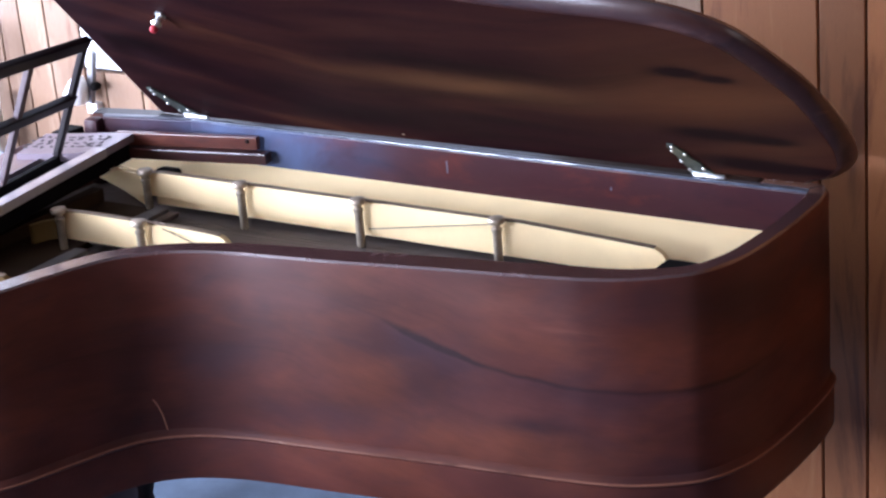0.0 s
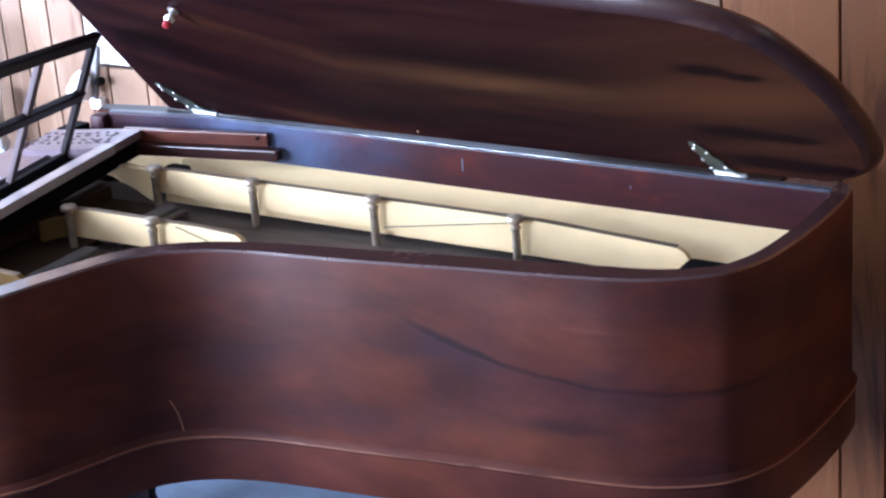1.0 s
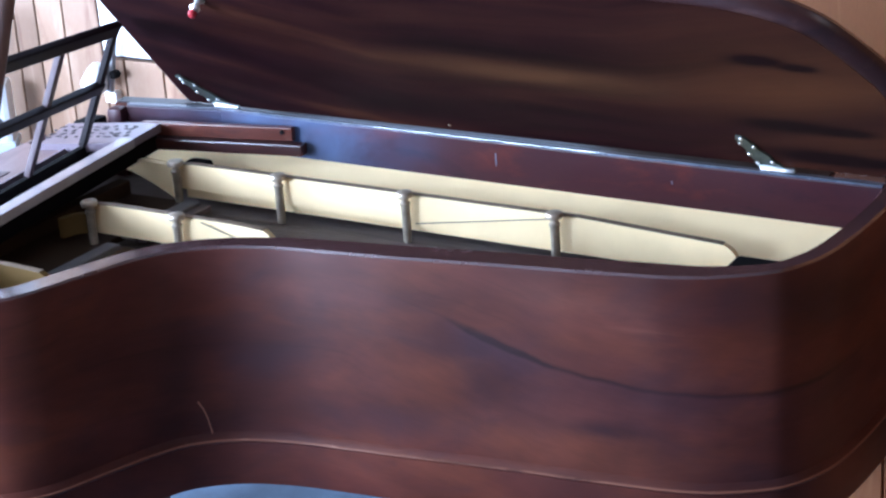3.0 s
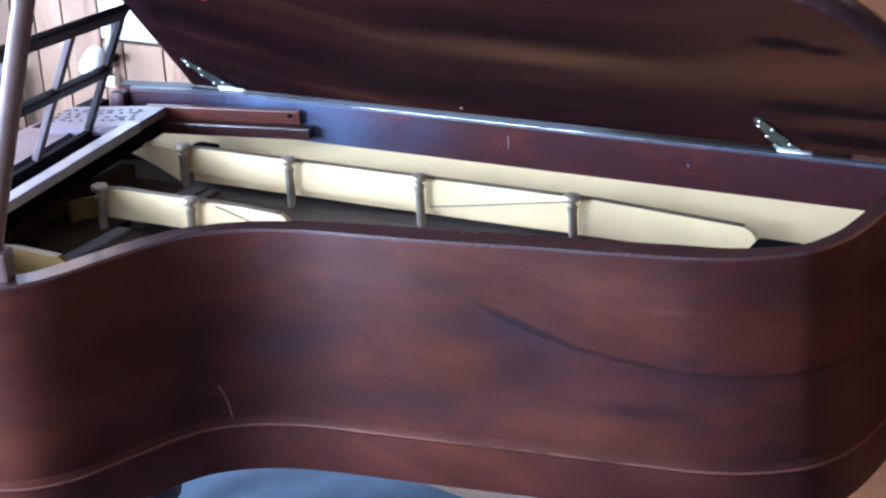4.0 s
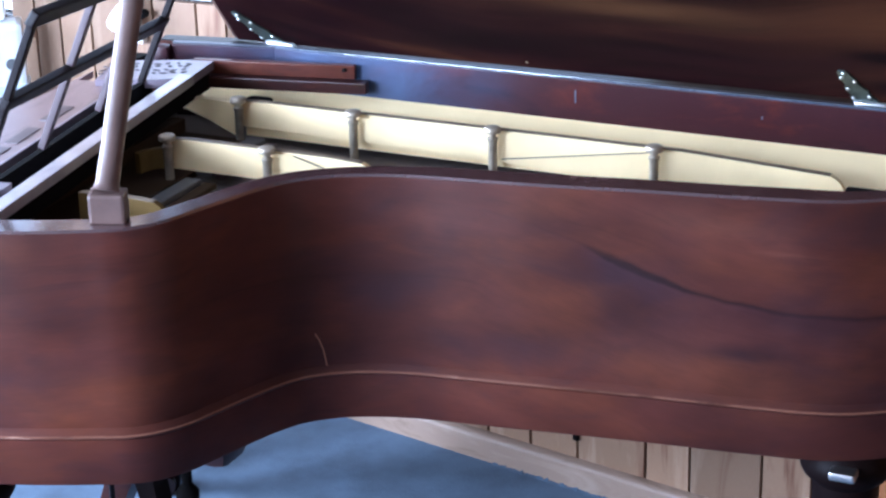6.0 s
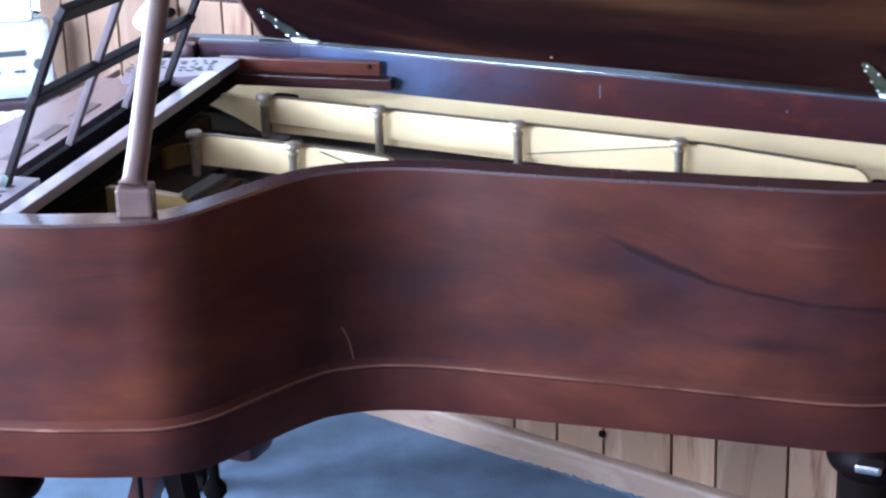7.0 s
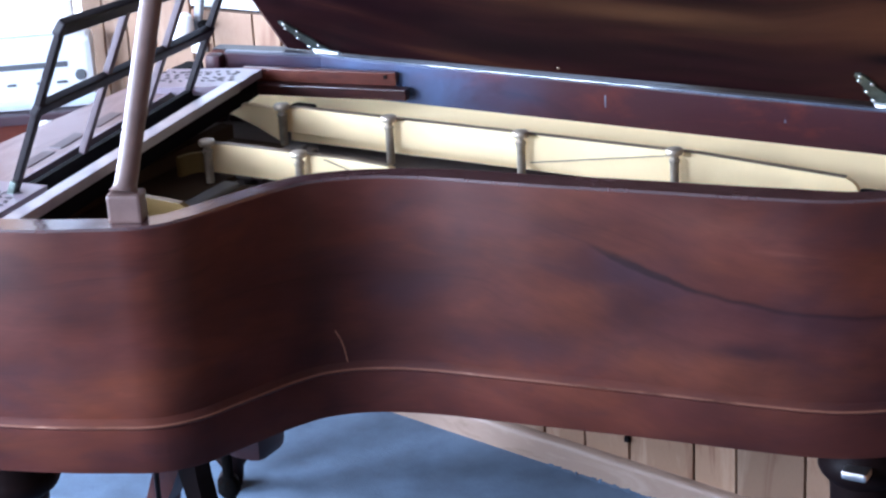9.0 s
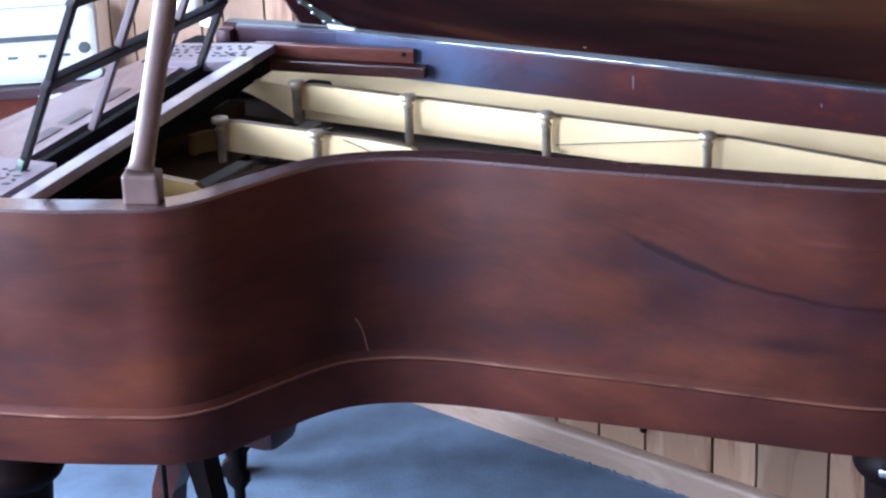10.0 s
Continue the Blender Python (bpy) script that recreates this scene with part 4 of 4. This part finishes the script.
for outline, f0, f1, seed in ((((0.5105, -0.094), (0.489, -0.100), (0.335, -0.160), (0.372, -0.282), (0.4735, -0.245), (0.5255, -0.205)), (0.490, -0.160), (0.350, -0.213), 5),
                              (((0.570, -0.800), (0.33, -0.83), (0.33, -0.985), (0.590, -0.951)), (0.555, -0.880), (0.40, -0.905), 9)):
    bm = bmesh.new()
    board(bm, [(to_desk @ Vector((x, y, 0))).xy for x, y in outline], -0.016, -0.0003)
    panel = part("end_panel", bm, FRETTOP, desk, "flat panel with fretwork")
    r = random.Random(seed)
    p0, p1 = Vector(f0), Vector(f1)
    side = Vector((-(p1 - p0).y, (p1 - p0).x)).normalized()
    for k in range(9):
        for row in (-0.030, -0.011, 0.011, 0.030):
            q = p0 + (p1 - p0) * (k + r.uniform(-0.25, 0.25)) / 8 + side * (row + r.uniform(-0.004, 0.004))
            at = to_desk @ Vector((q.x, q.y, 0))
            bm = bmesh.new()
            m = Matrix.LocRotScale((at.x, at.y, 0.0001), Euler((0, 0, r.uniform(0, 3.1))), (r.uniform(0.006, 0.010), r.uniform(0.003, 0.0045), 0.0010))
            bmesh.ops.create_uvsphere(bm, u_segments=10, v_segments=4, radius=1, matrix=m)
            part("fret", bm, FRET, panel)
bm = bmesh.new()
back = [(0.316, -0.86), (0.312, -0.20)]
line = [(to_desk @ Vector((x, y, 0))).xy for x, y in back]
board(bm, [Vector((-0.120, -0.110)), Vector((line[1].x, -0.110)), line[1], line[0], Vector((-0.120, -0.690))], -0.024, -0.012)
part("desk_shelf", bm, SHELF, desk, "reddish polished shelf")
# Black boards stand in for the shade in the gap.
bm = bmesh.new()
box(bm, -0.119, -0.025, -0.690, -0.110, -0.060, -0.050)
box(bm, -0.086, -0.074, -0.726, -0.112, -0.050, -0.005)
part("desk_well", bm, BLACK, desk, "black boards for the shade behind the front bar")
for y in (-0.30, -0.425, -0.530):
    bm = bmesh.new()
    box(bm, -0.166, -0.142, y - 0.05, y + 0.035, -0.0125, -0.0105, 0.0008)
    part("slot", bm, DUSTY_LIT, desk)
bm = bmesh.new()
box(bm, -0.1195, -0.1140, -0.690, -0.110, -0.024, -0.0095, 0.0015)
part("shelf_lip", bm, FRETTOP, desk, "worn light lip of the shelf")
FOOT_X, FOOT_Z, TOP_X, TOP_Z = -0.080, -0.004, 0.046, 0.272
POSTS = (-0.122, -0.296, -0.505, -0.720)


def high(y):
    """The stand rises towards its near end."""
    return 0.800 + 0.33 * (-y - 0.113)


def on_stand(f, y):
    return (FOOT_X + (TOP_X - FOOT_X) * f, y, FOOT_Z + (TOP_Z - FOOT_Z) * f)


stand_up = (0.55, 0, 0.83)
for y in POSTS:
    bm = bmesh.new()
    bar(bm, on_stand(0, y), on_stand(high(y), y), 0.012, 0.015, 0.002, up=(0, 1, 0))
    # Middle posts take the lighter wood, with the light on them painted in.
    part("stand_post", bm, DARK if y in POSTS[::3] else DUSTY_LIT, desk)
for f0, f1, h in ((high(POSTS[0]), high(POSTS[-1]), 0.027), (0.405, 0.520, 0.023)):
    bm = bmesh.new()
    bar(bm, on_stand(f0, POSTS[0] + 0.009), on_stand(f1, POSTS[-1] - 0.009), 0.015, h, 0.003, up=stand_up)
    part("stand_rail", bm, DARK, desk)
bm = bmesh.new()
bar(bm, on_stand(-0.01, POSTS[-1] - 0.004), on_stand(0.085, POSTS[-1] - 0.004), 0.012, 0.018, 0.002, up=(0, 1, 0))
part("stand_bracket", bm, HINGE, desk, "bright metal bracket")


# Legs and pedal lyre.
def leg(x, y, up=0.0, slim=1.0):
    """A turned leg with a collar. up: how much higher its collar sits; slim: its width against the stoutest."""
    bm = bmesh.new()
    profile = [(0.018, 0.0), (0.022, 0.02), (0.024, 0.045), (0.034, 0.06), (0.040, 0.075), (0.036, 0.09), (0.044, 0.12), (0.056, 0.28), (0.066, 0.395), (0.067, 0.412), (0.075, 0.418), (0.085, 0.426), (0.0905, 0.436), (0.0905, 0.450), (0.086, 0.459), (0.083, 0.464), (0.083, 0.60)]
    turned(bm, [(r * slim, z + (up if 0.39 < z < 0.5 else 0.0)) for r, z in profile], Matrix.Translation((x, y, 0)), 28)
    ob = part("leg", bm, LEGWOOD, piano, "dark turned mahogany leg", smooth=True)
    bm = bmesh.new()
    turned(bm, [(0.022, 0), (0.0225, 0.004), (0.0225, 0.018), (0.022, 0.022)], pose(x, y - 0.02, 0.0225, 90, 0, 30), 18)
    part("caster", bm, DARK, ob)


leg(0.413, -0.82), leg(0.275, -0.005), leg(1.757, -0.28, 0.048, 0.82)
bm = bmesh.new()
box(bm, 1.748, 1.790, -0.373, -0.340, 0.497, 0.512, 0.005)
part("leg_plate", bm, STEEL, piano, "bright metal leg plate")
bm = bmesh.new()
box(bm, 0.46, 0.62, -0.66, -0.40, 0.06, 0.11, 0.006)
lyre = part("pedal_lyre", bm, LEGWOOD, piano, "dark pedal lyre with rods")
for x, lean, mat in ((0.590, 0.014, LEGWOOD), (0.536, -0.026, RED)):
    bm = bmesh.new()
    rows = []
    for z, w, dx in ((0.105, 0.030, 0.0), (0.16, 0.024, lean), (0.22, 0.022, lean * 1.3), (0.28, 0.023, lean), (0.34, 0.027, 0.0), (0.40, 0.032, -lean * 0.6), (0.598, 0.034, -lean)):
        rows.append([bm.verts.new((x + dx + px * w * (0.72 if mat is LEGWOOD else 1.0), -0.53 + py * 0.022, z)) for px, py in ((-1, -1), (1, -1), (1, 1), (-1, 1))])
    for p, q in zip(rows, rows[1:]):
        for k in range(4):
            bm.faces.new((p[k], p[(k + 1) % 4], q[(k + 1) % 4], q[k]))
    bm.faces.new(rows[0][::-1]), bm.faces.new(rows[-1])
    part("lyre_post", bm, mat, lyre)
bm = bmesh.new()
box(bm, 0.690, 0.772, -0.575, -0.485, 0.415, 0.598, 0.022)
part("lyre_block", bm, RAILDARK, lyre, "dark rounded block under the case", smooth=True)
for y in (-0.59, -0.47):
    bm = bmesh.new()
    turned(bm, [(0.005, 0.10), (0.005, 0.60)], Matrix.Translation((0.548, y, 0)), 10)
    part("pedal_rod", bm, DARK, lyre)
bm = bmesh.new()
turned(bm, [(0.010, 0.105), (0.010, 0.295), (0.014, 0.300), (0.021, 0.310), (0.021, 0.322), (0.014, 0.332), (0.010, 0.337), (0.010, 0.584)], Matrix.Translation((0.664, -0.53, 0.014)), 16)
box(bm, 0.60, 0.676, -0.54, -0.52, 0.085, 0.121, 0.003)
part("lyre_brace", bm, BLACK, lyre, "black turned brace rod", smooth=True)
for y in (-0.56, -0.50):
    bm = bmesh.new()
    bar(bm, (0.47, y, 0.075), (0.38, y, 0.06), 0.022, 0.008, 0.003)
    part("pedal", bm, BRASS, lyre)

# ---- things along the wall ----
sconce = tagged(new("wall_lamp"), "small white clip lamp on the plank panelling", "lamp")
bm = bmesh.new()
box(bm, 0.126, 0.156, PANEL_Y - 0.022, PANEL_Y - 0.0005, 0.910, 0.934, 0.005)
part("base", bm, WHITE, sconce)
bm = bmesh.new()
turned(bm, [(0.028, -0.024), (0.026, -0.012), (0.020, 0.010), (0.013, 0.026), (0.006, 0.032)], Matrix.Translation((0.128, PANEL_Y - 0.042, 0.972)) @ pose(0, 0, 0, 10, 28), 20)
part("shade", bm, WHITE, sconce, "white tapered shade", smooth=True)
bm = bmesh.new()
bar(bm, (0.140, PANEL_Y - 0.020, 0.935), (0.163, PANEL_Y - 0.018, 1.050), 0.018, 0.012, 0.003, up=(0.2, 1, 0.1))
part("arm", bm, PALEGREY, sconce, "pale grey arm")
bm = bmesh.new()
turned(bm, [(0.007, -0.01), (0.009, -0.006), (0.009, 0.008), (0.006, 0.011)], pose(0.166, PANEL_Y - 0.026, 0.975, 90), 14)
part("knob", bm, BLACK, sconce, "black knob")

sconce.matrix_basis = pose(0.066, 0, 0.026)

box_plug = tagged(part("wall_socket", bmesh.new(), BLACK), "small black socket low on the panelling", "socket")
bm = bmesh.new()
box(bm, 0.440, 0.452, -0.010, -0.0005, 0.106, 0.118, 0.002)
bm.to_mesh(box_plug.data)
bm.free()
box_plug.matrix_basis = ROOM

# Side table past the keyboard with a white appliance on it.
NEAR = 0.92
TABLE = Matrix.Translation((-0.0297, 0.0518, 0.154)) @ Matrix.Rotation(radians(36), 4, "Z") @ Matrix.Scale(NEAR, 4)
table = tagged(new("side_table"), "red mahogany side table beside the piano", "table")
table.matrix_basis = TABLE
bm = bmesh.new()
box(bm, -0.66, 0.005, -0.03, 0.10, 0.695, 0.718, 0.004)
part("tabletop", bm, TABLEEDGE, table)
bm = bmesh.new()
box(bm, -0.63, -0.01, -0.005, 0.09, 0.60, 0.695, 0.003)
part("apron", bm, RED, table)
for x in (-0.61, -0.02):
    for y in (0.012, 0.072):
        bm = bmesh.new()
        box(bm, x - 0.02, x + 0.02, y - 0.015, y + 0.015, -0.1673, 0.60, 0.003)
        part("table_leg", bm, RED, table)
machine = tagged(new("printer"), "white desktop printer with a dark slot and buttons", "printer")
machine.matrix_basis = TABLE @ Matrix.Translation((0, 0, 0.7185))
bm = bmesh.new()
box(bm, -0.40, 0.0, 0.0, 0.085, 0.0, 0.168, 0.014)
part("body", bm, OFFWHITE, machine)
bm = bmesh.new()
box(bm, -0.41, 0.004, -0.008, 0.08, 0.012, 0.030, 0.004)
part("tray", bm, PALEBLUE, machine, "pale blue paper tray")
bm = bmesh.new()
box(bm, -0.39, -0.035, 0.03, 0.085, 0.168, 0.34, 0.012)
part("paper_feed", bm, WHITE, machine)
bm = bmesh.new()
box(bm, -0.36, -0.058, -0.0018, 0.002, 0.099, 0.112, 0.0008)
part("slot", bm, GREY, machine, "dark feed slot")
for x, w in ((-0.075, 0.012), (-0.125, 0.008), (-0.19, 0.010)):
    bm = bmesh.new()
    box(bm, x - w, x + w, -0.003, 0.002, 0.061, 0.067, 0.001)
    part("button", bm, GREY, machine)
bm = bmesh.new()
turned(bm, [(0.013, 0), (0.013, 0.003), (0.011, 0.004), (0.004, 0.004)], pose(-0.031, 0.001, 0.078, 90), 20)
part("dial", bm, GREY, machine)
note = tagged(part("paper_slip", bmesh.new(), WHITE), "crumpled white paper slip at the table's edge", "paper")
bm = bmesh.new()
for k in range(5):
    box(bm, -0.140 + 0.020 * k, -0.118 + 0.020 * k, -0.0345 - 0.002 * (k % 2), -0.0305, 0.664 + 0.004 * (k % 3), 0.703 - 0.002 * (k % 2), 0.001)
bm.to_mesh(note.data)
bm.free()
note.matrix_basis = TABLE

# ---- planks of the panelling ----
GROOVES = [-2.6, -2.42, -2.30, -2.07, -1.93, -1.70, -1.60, -1.42, -1.326, -1.089, -0.95, -0.876, -0.72, -0.58, -0.475, -0.30, -0.18, 0.02, 0.10, 0.22, 0.33, 0.447, 0.61, 0.712, 0.871, 0.978, 1.217, 1.31,
           1.50, 1.60, 1.79, 1.93, 2.04, 2.27, 2.40, 2.57, 2.80, 2.95, 3.05, 3.28, 3.45, 3.7, 3.9, 4.05, 4.2, 4.4, 4.6, 4.75, 5.0, 5.2, 5.4, 5.55, 5.8, 6.0]
for a, b in zip(GROOVES, GROOVES[1:]):
    for z0, z1 in (((0.0, NZ0 - 0.013), (NZ1 + 0.002, CEILING)) if NW0 - 0.005 < (a + b) / 2 < NW1 + 0.005 else ((0.0, CEILING),)):
        bm = bmesh.new()
        box(bm, a + 0.0028, b - 0.0028, 0.0, 0.0115, z0, z1, 0.0015)
        part("plank", bm, PALE_PANEL if b < 1.1 else PANEL, wall_north)
PANEL_EDGES = (-0.110, -0.052, 0.010, 0.086, 0.182, 0.236, 0.337, 0.405, 0.52, 0.66)
for a, b in zip(PANEL_EDGES, PANEL_EDGES[1:]):
    bm = bmesh.new()
    box(bm, a + 0.0022, b - 0.0022, PANEL_Y, PANEL_Y + 0.0115, PANEL_Z0, CEILING if b < 0.2 else SILL_Z - 0.003, 0.0015)
    part("plank", bm, PALE_PANEL, wall_projection)
